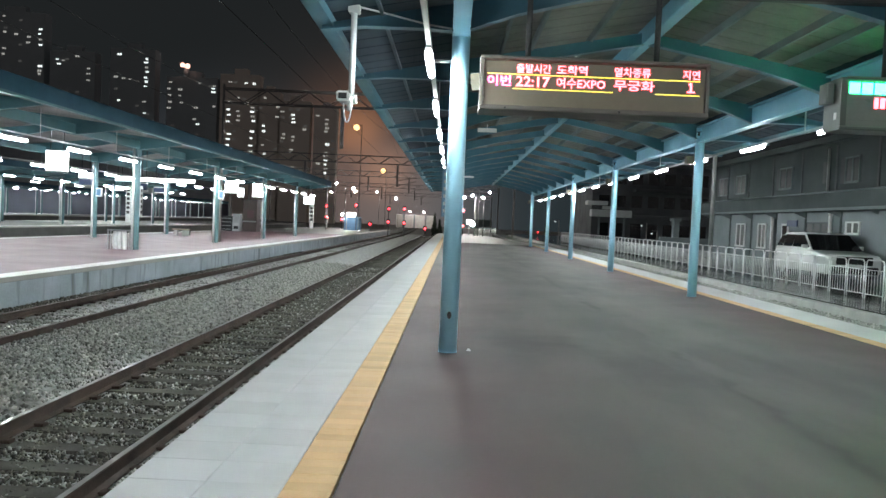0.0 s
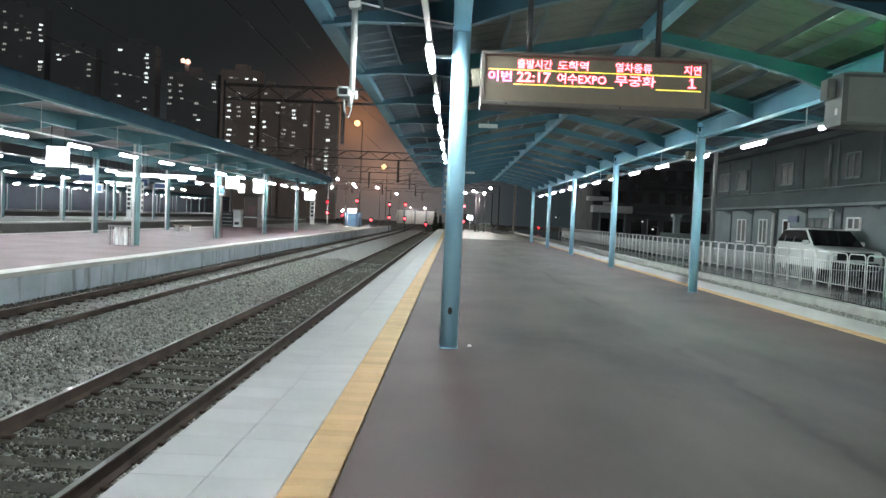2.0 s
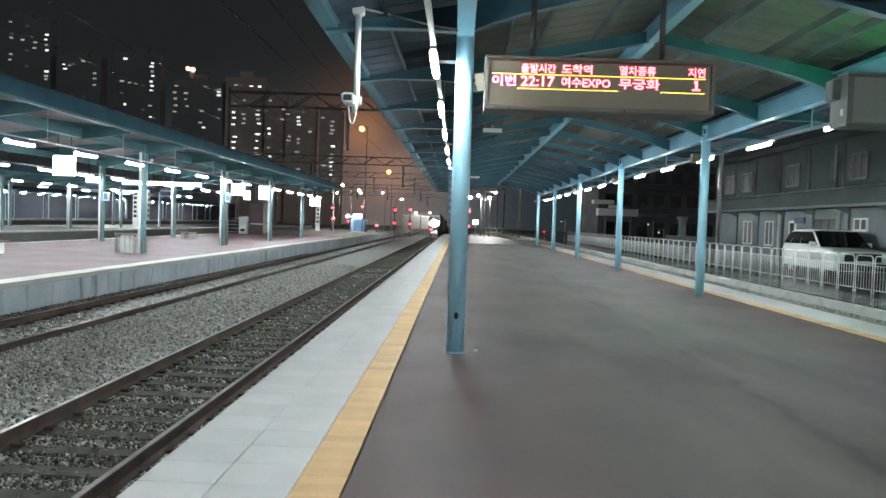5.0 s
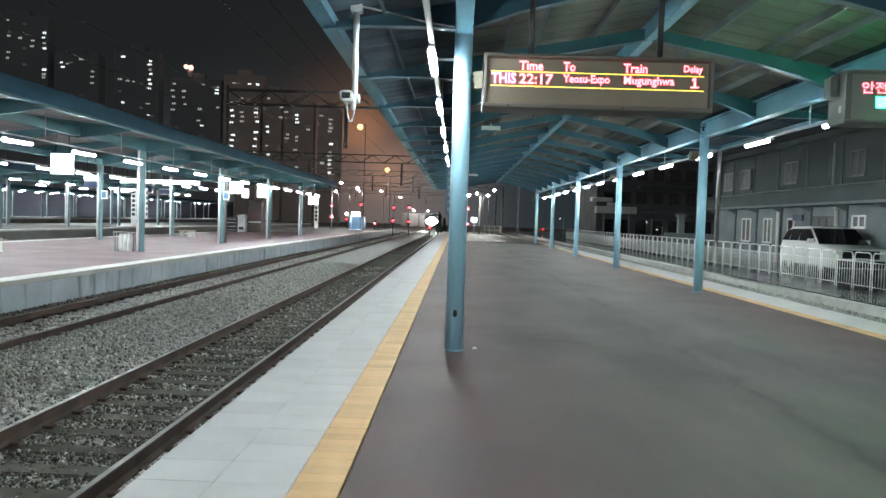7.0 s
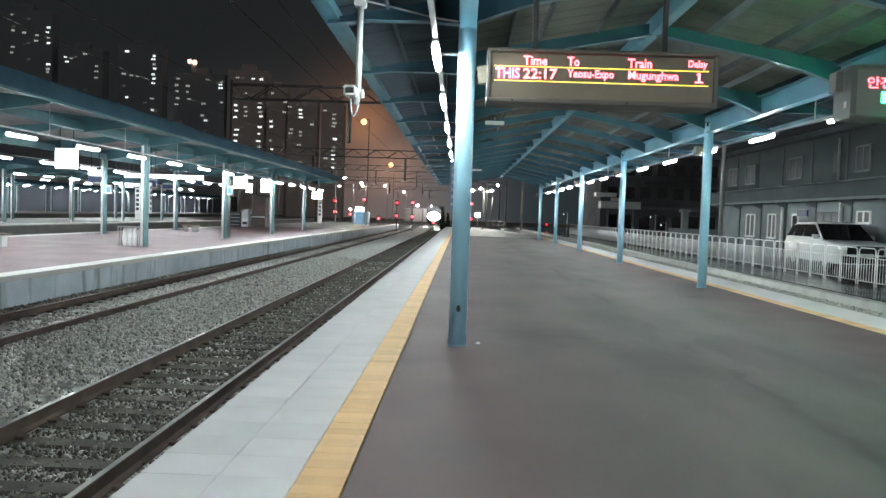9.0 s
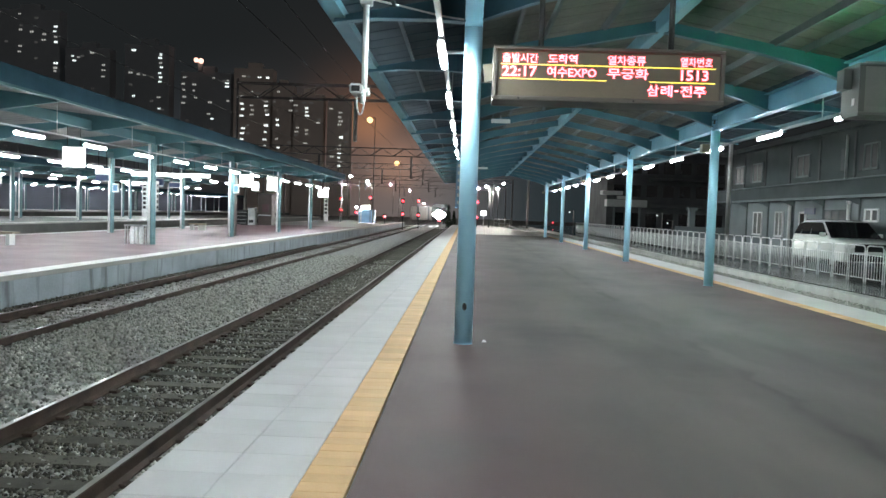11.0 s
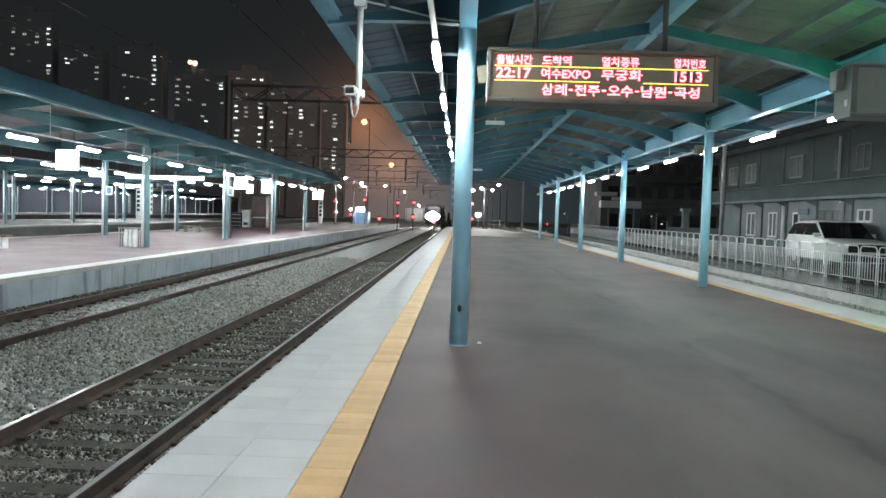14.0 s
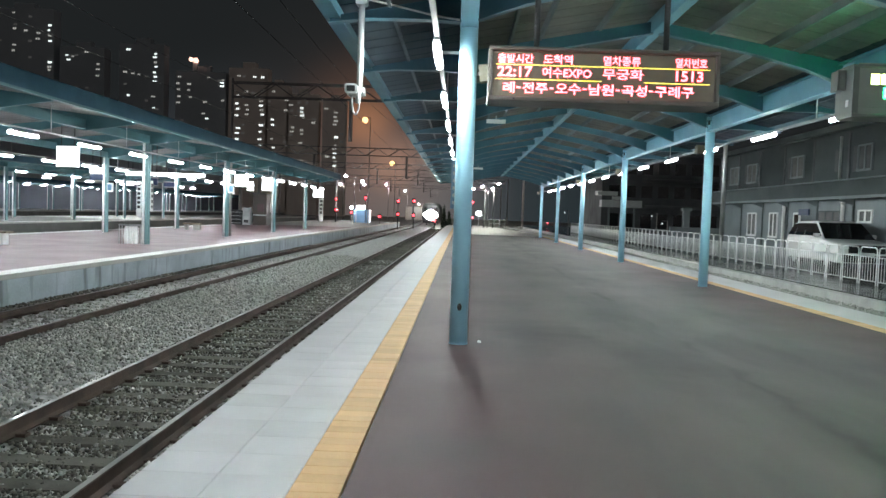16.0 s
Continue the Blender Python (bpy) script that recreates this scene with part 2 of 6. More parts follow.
GRAVEL_BED = mat("gravel_bed", (0.34, 0.345, 0.325), (0.16, 0.165, 0.155), rough=0.95, scale=3.0, fine=30, bump=0.8, spread=0.4)
GROUND = mat("yard_ground", (0.22, 0.21, 0.195), (0.13, 0.125, 0.115), rough=0.95, scale=0.6, fine=12, bump=0.6)
BOARD_CASE = mat("display_case", (0.145, 0.132, 0.118), (0.115, 0.105, 0.094), rough=0.45, scale=2, fine=40, bump=0.04)
BOARD_FACE = mat("smoked_display_face", (0.23, 0.195, 0.145), (0.185, 0.16, 0.12), rough=0.38, scale=1.5, fine=30, bump=0.0)
GREY_CASE = mat("grey_green_case", (0.15, 0.168, 0.155), (0.12, 0.135, 0.125), rough=0.5, scale=2, fine=40, bump=0.04)
GREY_FACE = mat("grey_display_face", (0.25, 0.275, 0.25), (0.20, 0.22, 0.20), rough=0.3, scale=1.5, fine=30, bump=0.0)
BLACK = mat("black_plastic", (0.02, 0.02, 0.022), (0.012, 0.012, 0.013), rough=0.35, scale=5, fine=60, bump=0.05)
RUBBER = mat("tyre_rubber", (0.02, 0.02, 0.02), (0.03, 0.03, 0.03), rough=0.8, scale=8, fine=60)
CAR_PAINT = mat("white_car_paint", (0.74, 0.75, 0.74), (0.68, 0.69, 0.68), rough=0.18, scale=1, fine=20, bump=0.0)
GLASS = mat("tinted_glass", (0.012, 0.013, 0.014), (0.016, 0.017, 0.018), rough=0.05, scale=2, fine=20, bump=0.0, rough_var=0.02)
# darker copy of the wall panel: shade on the upper storey, put into colour
PANEL_SHADED = mat("shaded_wall_panel", (0.086, 0.100, 0.101), (0.064, 0.076, 0.077), rough=0.9, gloss=0.08, scale=0.8, fine=20, bump=0.1)
PANEL = mat("grey_wall_panel", (0.21, 0.235, 0.245), (0.16, 0.18, 0.19), rough=0.9, gloss=0.1, scale=0.8, fine=20, bump=0.1)
DARK_WALL = mat("dark_old_wall", (0.13, 0.135, 0.14), (0.08, 0.083, 0.087), rough=0.9, gloss=0.15, scale=0.6, fine=10, bump=0.2)
TOWER_WALL = mat("apartment_wall", (0.40, 0.43, 0.45), (0.33, 0.36, 0.38), rough=0.8, scale=0.05, fine=0.6, bump=0.0)
TOWER_HAZY = mat("hazy_apartment_wall", (0.80, 0.70, 0.62), (0.72, 0.62, 0.55), rough=0.8, scale=0.05, fine=0.6, bump=0.0)
BROWN_BOX = mat("brown_machine", (0.075, 0.052, 0.045), (0.055, 0.038, 0.034), rough=0.5, scale=2, fine=30)
LOCO_PAINT = mat("dark_loco_paint", (0.020, 0.020, 0.022), (0.015, 0.015, 0.016), rough=0.7, scale=1, fine=20)
HORN_CASE = mat("olive_speaker_case", (0.085, 0.078, 0.05), (0.06, 0.056, 0.038), rough=0.6, scale=3, fine=30)
TRUNKING = mat("grey_trunking", (0.30, 0.31, 0.32), (0.23, 0.24, 0.25), rough=0.55, scale=3, fine=40)
SIGN_NAVY = mat("navy_sign_face", (0.016, 0.035, 0.10), (0.012, 0.028, 0.08), rough=0.4, scale=3, fine=40)
BENCH_WOOD = mat("bench_wood", (0.30, 0.25, 0.18), (0.20, 0.165, 0.12), rough=0.55, scale=3, fine=40)
CABIN_BLUE = mat("cabin_blue", (0.08, 0.16, 0.26), (0.06, 0.12, 0.2), rough=0.5, scale=2, fine=30)
BUSH = mat("dark_foliage", (0.035, 0.05, 0.03), (0.02, 0.03, 0.018), rough=0.8, scale=4, fine=30)
TUBE_MAT = glow("lit_tube", (0.91, 1.0, 0.99), TUBE)
FAR_TUBE = glow("lit_far_tube", (0.90, 1.0, 1.03), TUBE * 0.75)
SIGN_LIT = glow("lit_sign", (0.92, 0.98, 1.0), 7.0)
SODIUM_MAT = glow("sodium_bulb", (1.0, 0.60, 0.25), SODIUM)
WHITE_BULB = glow("white_yard_bulb", (1.0, 0.98, 0.94), 1700.0)
RED_LAMP = glow("red_signal_lens", (1.0, 0.018, 0.040), 4.5)
HEAD_LAMP = glow("headlamp_lens", (1.0, 1.0, 0.97), 420.0)
LED_RED = glow("red_led", (1.0, 0.085, 0.115), 8.5)
LED_PINK = glow("magenta_led", (1.0, 0.10, 0.35), 7.0)
LED_YELLOW = glow("yellow_led", (0.95, 0.80, 0.03), 2.6)
LED_GREEN = glow("green_led", (0.012, 1.0, 0.28), 42.0)
LED_LIME = glow("lime_led", (0.75, 1.0, 0.30), 9.0)
WINDOW_LIT = glow("lit_window", (0.90, 1.0, 0.99), 1.6)
WINDOW_DIM = glow("dim_window", (0.98, 0.97, 0.90), 0.40)
WINDOW_FAINT = glow("faint_window", (0.95, 0.92, 0.85), 0.05)
BEACON = glow("roof_beacon", (1.0, 0.55, 0.42), 2.2)


# ---- mesh tools ----
class Shape:
    """Collects vertices and faces of one part."""

    def __init__(self):
        self.v, self.f, self.smooth = [], [], []

    def add(self, verts, faces, smooth=False):
        k = len(self.v)
        self.v += [tuple(p) for p in verts]
        self.f += [tuple(k + i for i in f) for f in faces]
        self.smooth += [smooth] * len(faces)
        return self

    def prism(self, profile, axis, a, b, smooth=False):
        """Sweeps a closed outline (pairs) along an axis from a to b; the outline's pairs are the two other axes in xyz order."""
        n = len(profile)
        put = {"x": lambda s, p: (s, p[0], p[1]), "y": lambda s, p: (p[0], s, p[1]), "z": lambda s, p: (p[0], p[1], s)}[axis]
        verts = [put(a, p) for p in profile] + [put(b, p) for p in profile]
        self.add(verts, [(i, (i + 1) % n, n + (i + 1) % n, n + i) for i in range(n)], smooth)
        self.add(verts, [tuple(range(n))[::-1], tuple(range(n, 2 * n))])
        return self

    def box(self, x0, x1, y0, y1, z0, z1, c=0.0):
        """A box whose edges along its longest side are chamfered by c."""
        d = {"x": x1 - x0, "y": y1 - y0, "z": z1 - z0}
        axis = max(d, key=d.get)
        lo, hi = {"x": ((y0, z0), (y1, z1)), "y": ((x0, z0), (x1, z1)), "z": ((x0, y0), (x1, y1))}[axis]
        ends = {"x": (x0, x1), "y": (y0, y1), "z": (z0, z1)}[axis]
        if c:
            p = [(lo[0] + c, lo[1]), (hi[0] - c, lo[1]), (hi[0], lo[1] + c), (hi[0], hi[1] - c), (hi[0] - c, hi[1]), (lo[0] + c, hi[1]), (lo[0], hi[1] - c), (lo[0], lo[1] + c)]
        else:
            p = [lo, (hi[0], lo[1]), hi, (lo[0], hi[1])]
        return self.prism(p, axis, *ends)

    def rod(self, p, q, r0, r1=None, n=12):
        p, q = Vector(p), Vector(q)
        r1 = r0 if r1 is None else r1
        w = (q - p).normalized()
        u = w.orthogonal().normalized()
        s = w.cross(u)
        ring = [(math.cos(2 * math.pi * i / n), math.sin(2 * math.pi * i / n)) for i in range(n)]
        verts = [p + r0 * (a * u + b * s) for a, b in ring] + [q + r1 * (a * u + b * s) for a, b in ring]
        self.add(verts, [(i, (i + 1) % n, n + (i + 1) % n, n + i) for i in range(n)], True)
        self.add(verts, [tuple(range(n))[::-1], tuple(range(n, 2 * n))])
        return self

    def pipe(self, points, r, n=8):
        for a, b in zip(points, points[1:]):
            self.rod(a, b, r, n=n)
        return self

    def ball(self, c, r, n=10, k=6, squash=1.0):
        verts, faces = [], []
        for j in range(k + 1):
            a = math.pi * j / k
            for i in range(n):
                b = 2 * math.pi * i / n
                verts.append((c[0] + r * math.sin(a) * math.cos(b), c[1] + r * math.sin(a) * math.sin(b), c[2] + squash * r * math.cos(a)))
        for j in range(k):
            for i in range(n):
                faces.append((j * n + i, (j + 1) * n + i, (j + 1) * n + (i + 1) % n, j * n + (i + 1) % n))
        return self.add(verts, faces, True)

    def mesh(self, name, material):
        me = bpy.data.meshes.new(name)
        me.from_pydata(self.v, [], self.f)
        me.polygons.foreach_set("use_smooth", self.smooth)
        me.materials.append(material)
        me.validate()
        bm = bmesh.new()
        bm.from_mesh(me)
        bmesh.ops.remove_doubles(bm, verts=bm.verts, dist=1e-5)
        bmesh.ops.recalc_face_normals(bm, faces=bm.faces)
        bm.to_mesh(me)
        bm.free()
        return me


def tube_along(points, r, n=8):
    """One continuous bent tube through the points."""
    s, pts = Shape(), [Vector(p) for p in points]
    rings = []
    for k, p in enumerate(pts):
        way = (pts[min(k + 1, len(pts) - 1)] - pts[max(k - 1, 0)]).normalized()
        side = Vector((0, 1, 0)).cross(way)
        side = side.normalized() if side.length > 1e-4 else Vector((1, 0, 0))
        up = way.cross(side)
        rings += [p + r * (math.cos(2 * math.pi * i / n) * side + math.sin(2 * math.pi * i / n) * up) for i in range(n)]
    faces = [(k * n + i, k * n + (i + 1) % n, (k + 1) * n + (i + 1) % n, (k + 1) * n + i) for k in range(len(pts) - 1) for i in range(n)]
    s.add(rings, faces, True)
    return s.add(rings, [tuple(range(n))[::-1], tuple(range(len(rings) - n, len(rings)))])


def part(name, shape, material, parent=None, label="", kind=""):
    ob = new(name, shape.mesh(name, material))
    ob.parent = parent
    return tagged(ob, label, kind=kind)


def shared(name, me, parent, m):
    """One more object on a mesh that alike pieces share."""
    ob = new(name, me)
    ob.parent = parent
    ob.matrix_basis = m
    return ob


def thing(name, label, category, at=None, group="", kind=""):
    ob = new(name)
    ob.empty_display_size = 0.1
    if at is not None:
        ob.matrix_basis = at
    return tagged(ob, label, category, group, kind)


def lettering(body, x0, x1, z0, z1, y, depth, bold=0.0):
    """Flat letters that fill a box facing -y, as a Shape."""
    cu = bpy.data.curves.new("letters", "FONT")
    cu.body, cu.extrude, cu.offset, cu.resolution_u = body, 0.0, bold, 2
    ob = bpy.data.objects.new("letters", cu)
    scene.collection.objects.link(ob)
    bpy.context.view_layer.update()
    me = ob.to_mesh()
    pts = [v.co.copy() for v in me.vertices]
    faces = [tuple(p.vertices) for p in me.polygons]
    ob.to_mesh_clear()
    bpy.data.objects.remove(ob)
    bpy.data.curves.remove(cu)
    lo = [min(p[i] for p in pts) for i in (0, 1)]
    hi = [max(p[i] for p in pts) for i in (0, 1)]
    sx, sz = (x1 - x0) / (hi[0] - lo[0]), (z1 - z0) / (hi[1] - lo[1])
    flat = [(x0 + (p[0] - lo[0]) * sx, y, z0 + (p[1] - lo[1]) * sz) for p in pts]
    return Shape().add(flat, faces)


# ---- ground and track bed ----
ground = part("ground", Shape().add([(-1500, -300, -0.74), (1500, -300, -0.74), (1500, 2500, -0.74), (-1500, 2500, -0.74)], [(0, 1, 2, 3)]), GROUND, kind="structure")
tagged(ground, "dark gravelly station yard ground", "ground")


def bed_height(x, y):
    """Ballast surface across the two tracks: low between the rails, a shoulder between the tracks."""
    z = -0.70
    for c in (TRACK_A, TRACK_B):
        d = abs(x - c)
        if d < 0.84:
            return z - 0.015 if d < 0.62 else z
    if TRACK_B < x < TRACK_A:
        m = (TRACK_A + TRACK_B) / 2
        return z + 0.05 + 0.10 * max(0.0, 1 - (abs(x - m) / 1.4) ** 2)
    return z + 0.02


GAUGE = 1.505
TRACK_A, TRACK_B = -3.53, -7.82
bed = Shape()
xs = [-9.6 + 0.25 * i for i in range(32)]
ys = [-4 + 1.0 * j for j in range(125)]
grid = [(x, y, bed_height(x, y) - 0.012 + 0.02 * noise.noise((x * 1.3, y * 1.3, 0))) for y in ys for x in xs]
bed.add(grid, [(j * 32 + i, j * 32 + i + 1, (j + 1) * 32 + i + 1, (j + 1) * 32 + i) for j in range(124) for i in range(31)], True)
ballast_bed = tagged(part("ballast_bed", bed, BALLAST, kind="structure"), "grey crushed stone ballast between platforms", "ballast")


def stones(name, count, x0, x1, y0, y1, size, material, seed, level=None):
    """Loose ballast stones: small uneven octahedra strewn over the bed, thinning with distance."""
    rng = np.random.default_rng(seed)
    y = y0 + (y1 - y0) * rng.random(count) ** 1.7
    x = x0 + (x1 - x0) * rng.random(count)
    keep = np.ones(count, bool)
    for c in (TRACK_A, TRACK_B):
        keep &= np.abs(np.abs(x - c) - GAUGE / 2) > 0.10
        d = np.abs(x - c)
        over = (d < 1.25) & (np.abs((y / 0.6) - np.round(y / 0.6)) < 0.19)
        keep &= ~(over & (rng.random(count) < 0.75))
        keep &= (material is SOILED) | (d > 0.72) | (rng.random(count) < 0.25)
    x, y = x[keep], y[keep]
    n = len(x)
    z = np.array([bed_height(a, b) for a, b in zip(x, y)]) if level is None else np.full(n, level)
    base = np.array([(1, 0, 0), (-1, 0, 0), (0, 1, 0), (0, -1, 0), (0, 0, 1), (0, 0, -1)], float)
    r = size * (0.55 + 0.9 * rng.random((n, 1, 1)) ** 2)
    v = base[None] * r * (0.55 + 0.75 * rng.random((n, 6, 1))) + 0.35 * r * (rng.random((n, 6, 3)) - 0.5)
    a = rng.random(n) * 6.283
    ca, sa = np.cos(a), np.sin(a)
    vx, vy = v[:, :, 0] * ca[:, None] - v[:, :, 1] * sa[:, None], v[:, :, 0] * sa[:, None] + v[:, :, 1] * ca[:, None]
    b = rng.random(n) * 3.0
    cb, sb = np.cos(b), np.sin(b)
    vy, vz = vy * cb[:, None] - v[:, :, 2] * sb[:, None], vy * sb[:, None] + v[:, :, 2] * cb[:, None]
    verts = np.stack([vx + x[:, None], vy + y[:, None], vz + z[:, None] + 0.012], 2).reshape(-1, 3)
    tri = np.array([(0, 2, 4), (2, 1, 4), (1, 3, 4), (3, 0, 4), (2, 0, 5), (1, 2, 5), (3, 1, 5), (0, 3, 5)])
    faces = (tri[None] + 6 * np.arange(n)[:, None, None]).reshape(-1)
    me = bpy.data.meshes.new(name)
    me.vertices.add(len(verts))
    me.vertices.foreach_set("co", verts.astype(np.float32).reshape(-1))
    me.loops.add(len(faces))
    me.loops.foreach_set("vertex_index", faces.astype(np.int32))
    me.polygons.add(len(faces) // 3)
    me.polygons.foreach_set("loop_start", np.arange(0, len(faces), 3, dtype=np.int32))
    me.update(calc_edges=True)
    me.materials.append(material)
    return new(name, me)


def stone_material(name, low, high):
    m = mat(name, (0.36, 0.36, 0.34), (0.20, 0.20, 0.19), rough=0.9, scale=20, fine=90, bump=0.3)
    n, l = m.node_tree.nodes, m.node_tree.links
    bs = n["Principled BSDF"]
    geo, ramp = n.new("ShaderNodeNewGeometry"), n.new("ShaderNodeValToRGB")
    for p, c in ((0.0, low), (1.0, high)):
        ramp.color_ramp.elements[int(p)].position = p
        ramp.color_ramp.elements[int(p)].color = (*c, 1)
    l.new(geo.outputs["Random Per Island"], ramp.inputs["Fac"])
    l.new(ramp.outputs["Color"], bs.inputs["Base Color"])
    return m


STONE = stone_material("ballast_stone", (0.115, 0.115, 0.105), (0.61, 0.61, 0.56))
SOILED = stone_material("soiled_stone", (0.020, 0.019, 0.016), (0.20, 0.19, 0.158))
PEBBLE = stone_material("strip_gravel", (0.09, 0.092, 0.085), (0.50, 0.505, 0.475))
tagged(stones("ballast_stones", 95000, -8.95, -1.95, 3.2, 36, 0.025, STONE, 4), "loose grey ballast stones", "ballast", kind="stuff")
tagged(stones("ballast_fill", 9000, TRACK_B - 0.68, TRACK_B + 0.68, 9.0, 45, 0.030, STONE, 12, -0.712), "grey stones that cover the sleepers", "ballast", kind="stuff")
tagged(stones("drain_gravel", 9000, -9.56, -8.95, 8.0, 48, 0.026, SOILED, 21), "dark soiled gravel along the far platform's foot", "gravel", kind="stuff")
tagged(stones("soiled_ballast", 15000, TRACK_A - 0.68, TRACK_A + 0.68, 3.2, 30, 0.024, SOILED, 7), "soiled brown-grey stones between the rails", "ballast", kind="stuff")

RAIL_OUTLINE = [(-0.07, -0.155), (0.07, -0.155), (0.07, -0.142), (0.012, -0.122), (0.010, -0.045), (0.035, -0.032), (0.036, -0.005), (0.030, 0.0), (-0.030, 0.0), (-0.036, -0.005), (-0.035, -0.032), (-0.010, -0.045), (-0.012, -0.122), (-0.07, -0.142)]


def sweep(shape, outline, path):
    """Sweeps an outline (across, up) along points (x, y, z) that run mainly in y."""
    n = len(outline)
    for x, y, z in path:
        shape.v += [(x + a, y, z + b) for a, b in outline]
    k = len(shape.v) - n * len(path)
    for j in range(len(path) - 1):
        for i in range(n):
            shape.f.append((k + j * n + i, k + j * n + (i + 1) % n, k + (j + 1) * n + (i + 1) % n, k + (j + 1) * n + i))
            shape.smooth.append(False)
    return shape


def bend(x, y):
    """The tracks swing gently to one side past the platform end."""
    s = max(0.0, y - 105) / 55
    return x - 1.5 * (s * s / (1 + s)) * 1.35


def track(centre, y0, y1, name, label, curve=True, bury=0.0, head_paint=None):
    t = thing(name, label, "railway track")
    line = [y0] + [y for y in range(int(y0) + 5, int(y1), 5)] + [y1]
    for side in (-1, 1):
        x = centre + side * GAUGE / 2
        rail = part("rail", sweep(Shape(), RAIL_OUTLINE, [(bend(x, y) if curve else x, y, -0.522) for y in line]), RAIL_RUST, t, "rust-brown steel rail")
        head = [(-0.026, -0.006), (0.026, -0.006), (0.026, 0.0015), (-0.026, 0.0015)]
        part("running_surface", sweep(Shape(), head, [(bend(x, y) if curve else x, y, -0.5215) for y in line]), head_paint or RAIL_TOP, rail, "worn steel rail head")
    s = Shape().prism([(-0.14, -0.20), (0.14, -0.20), (0.115, 0.0), (-0.115, 0.0)], "x", -1.25, 1.25)
    me = s.mesh("sleeper", SLEEPER)
    for k in range(5, 186):
        shared("sleeper", me, t, pose(bend(centre, k * 0.6), k * 0.6, -0.695 - bury + 0.006 * math.sin(k * 7.1), rz=0.5 * math.sin(k * 3.3)))
    clip = Shape().box(0.06, 0.16, -0.05, 0.05, 0.0, 0.035, 0.008)
    me = clip.mesh("rail_clip", RAIL_RUST)
    for side in (-1, 1):
        for k in range(6, 40):
            for turn in (0, 180):
                shared("rail_clip", me, t, pose(centre + side * GAUGE / 2, k * 0.6, -0.683, rz=turn))
    return t


track(TRACK_A, -3.0, 330.0, "railway_track", "rusty rails on concrete sleepers beside the platform")
track(TRACK_B, -3.0, 330.0, "railway_track", "second railway track beside the far platform", bury=0.035, head_paint=RAIL_DULL)
part_cover = Shape().box(-6.05, -5.5, 21.2, 21.5, -0.56, -0.53, 0.01).box(-5.95, -5.6, 21.25, 21.45, -0.62, -0.56)
tagged(part("cable_duct_cover", part_cover, DARK_STEEL), "dark metal duct cover lying in the ballast", "duct cover")

# ---- near platform ----
EDGE_L, EDGE_R, END = -1.887, 7.84, 112.0
YEL_L, YEL_R = -0.633, 6.66     # inner edges of the yellow lines
platform = thing("platform", "station platform with worn grey-brown coating", "platform", kind="structure")
core = Shape()
core.prism([(EDGE_L + 0.06, -16.0), (EDGE_R - 0.06, -16.0), (EDGE_R - 0.06, 62), (3.4, END), (bend(EDGE_L, END) + 0.06, END), (EDGE_L + 0.06, 104)], "z", -0.74, -0.07)
part("platform_body", core, CONCRETE, platform, "grey concrete platform body")
part("platform_surface", Shape().prism([(YEL_L + 0.014, -16.0), (YEL_R - 0.014, -16.0), (YEL_R - 0.014, 62), (YEL_L + 0.014, 62)], "z", -0.08, -0.002), FLOOR, platform, "grey walkway with red-brown borders")
part("platform_surface", Shape().prism([(YEL_L + 0.004, 62.004), (YEL_R - 0.004, 62.004), (2.9, END), (bend(YEL_L, END), END), (YEL_L, 104)], "z", -0.08, -0.002), PALE_CONCRETE, platform, "pale bare concrete past the canopy")
for x0, x1 in ((EDGE_L, YEL_L - 0.30), (YEL_R + 0.27, EDGE_R)):
    part("edge_bed", Shape().box(x0, x1, -16, 62, -0.16, -0.012), CONCRETE, platform)
far_edge = Shape().prism([(YEL_R - 0.004, 62.0), (EDGE_R, 62.0), (3.5, END), (2.9, END)], "z", -0.16, -0.001)
part("edge_stone", far_edge, PALE_CONCRETE, platform, "pale edge stones that narrow towards the platform end")


def tile_mesh(name, w, d, h, material, grooves=0):
    """A paving slab with chamfered rim; grooves run across it."""
    c = 0.002
    s = Shape()
    v = [(-w / 2, -d / 2, -h), (w / 2, -d / 2, -h), (w / 2, d / 2, -h), (-w / 2, d / 2, -h)]
    v += [(-w / 2, -d / 2, -c), (w / 2, -d / 2, -c), (w / 2, d / 2, -c), (-w / 2, d / 2, -c)]
    v += [(-w / 2 + c, -d / 2 + c, 0), (w / 2 - c, -d / 2 + c, 0), (w / 2 - c, d / 2 - c, 0), (-w / 2 + c, d / 2 - c, 0)]
    f = [(i, (i + 1) % 4, 4 + (i + 1) % 4, 4 + i) for i in range(4)] + [(4 + i, 4 + (i + 1) % 4, 8 + (i + 1) % 4, 8 + i) for i in range(4)] + [(8, 9, 10, 11)]
    s.add(v, f)
    for k in range(grooves):
        x = -w / 2 + w * (k + 0.5) / grooves
        s.box(x - w * 0.3 / grooves, x + w * 0.3 / grooves, -d / 2 + 0.02, d / 2 - 0.02, -0.001, 0.004)
    return s.mesh(name, material)

# ---- near canopy ----
POST_L, POST_R, Y0, BAY = 0.02, 6.2, 9.49, 9.96
RIDGE, RIDGE_Z, EAVE_Z, EAVE_L, EAVE_R = 3.11, 5.02, 4.10, -1.77, 7.99
CANOPY_END = Y0 + 5 * BAY + 1.2


def roof_z(x, ridge=RIDGE, rz=RIDGE_Z, half=RIDGE - EAVE_L, ez=EAVE_Z):
    return rz - (rz - ez) * abs(x - ridge) / half


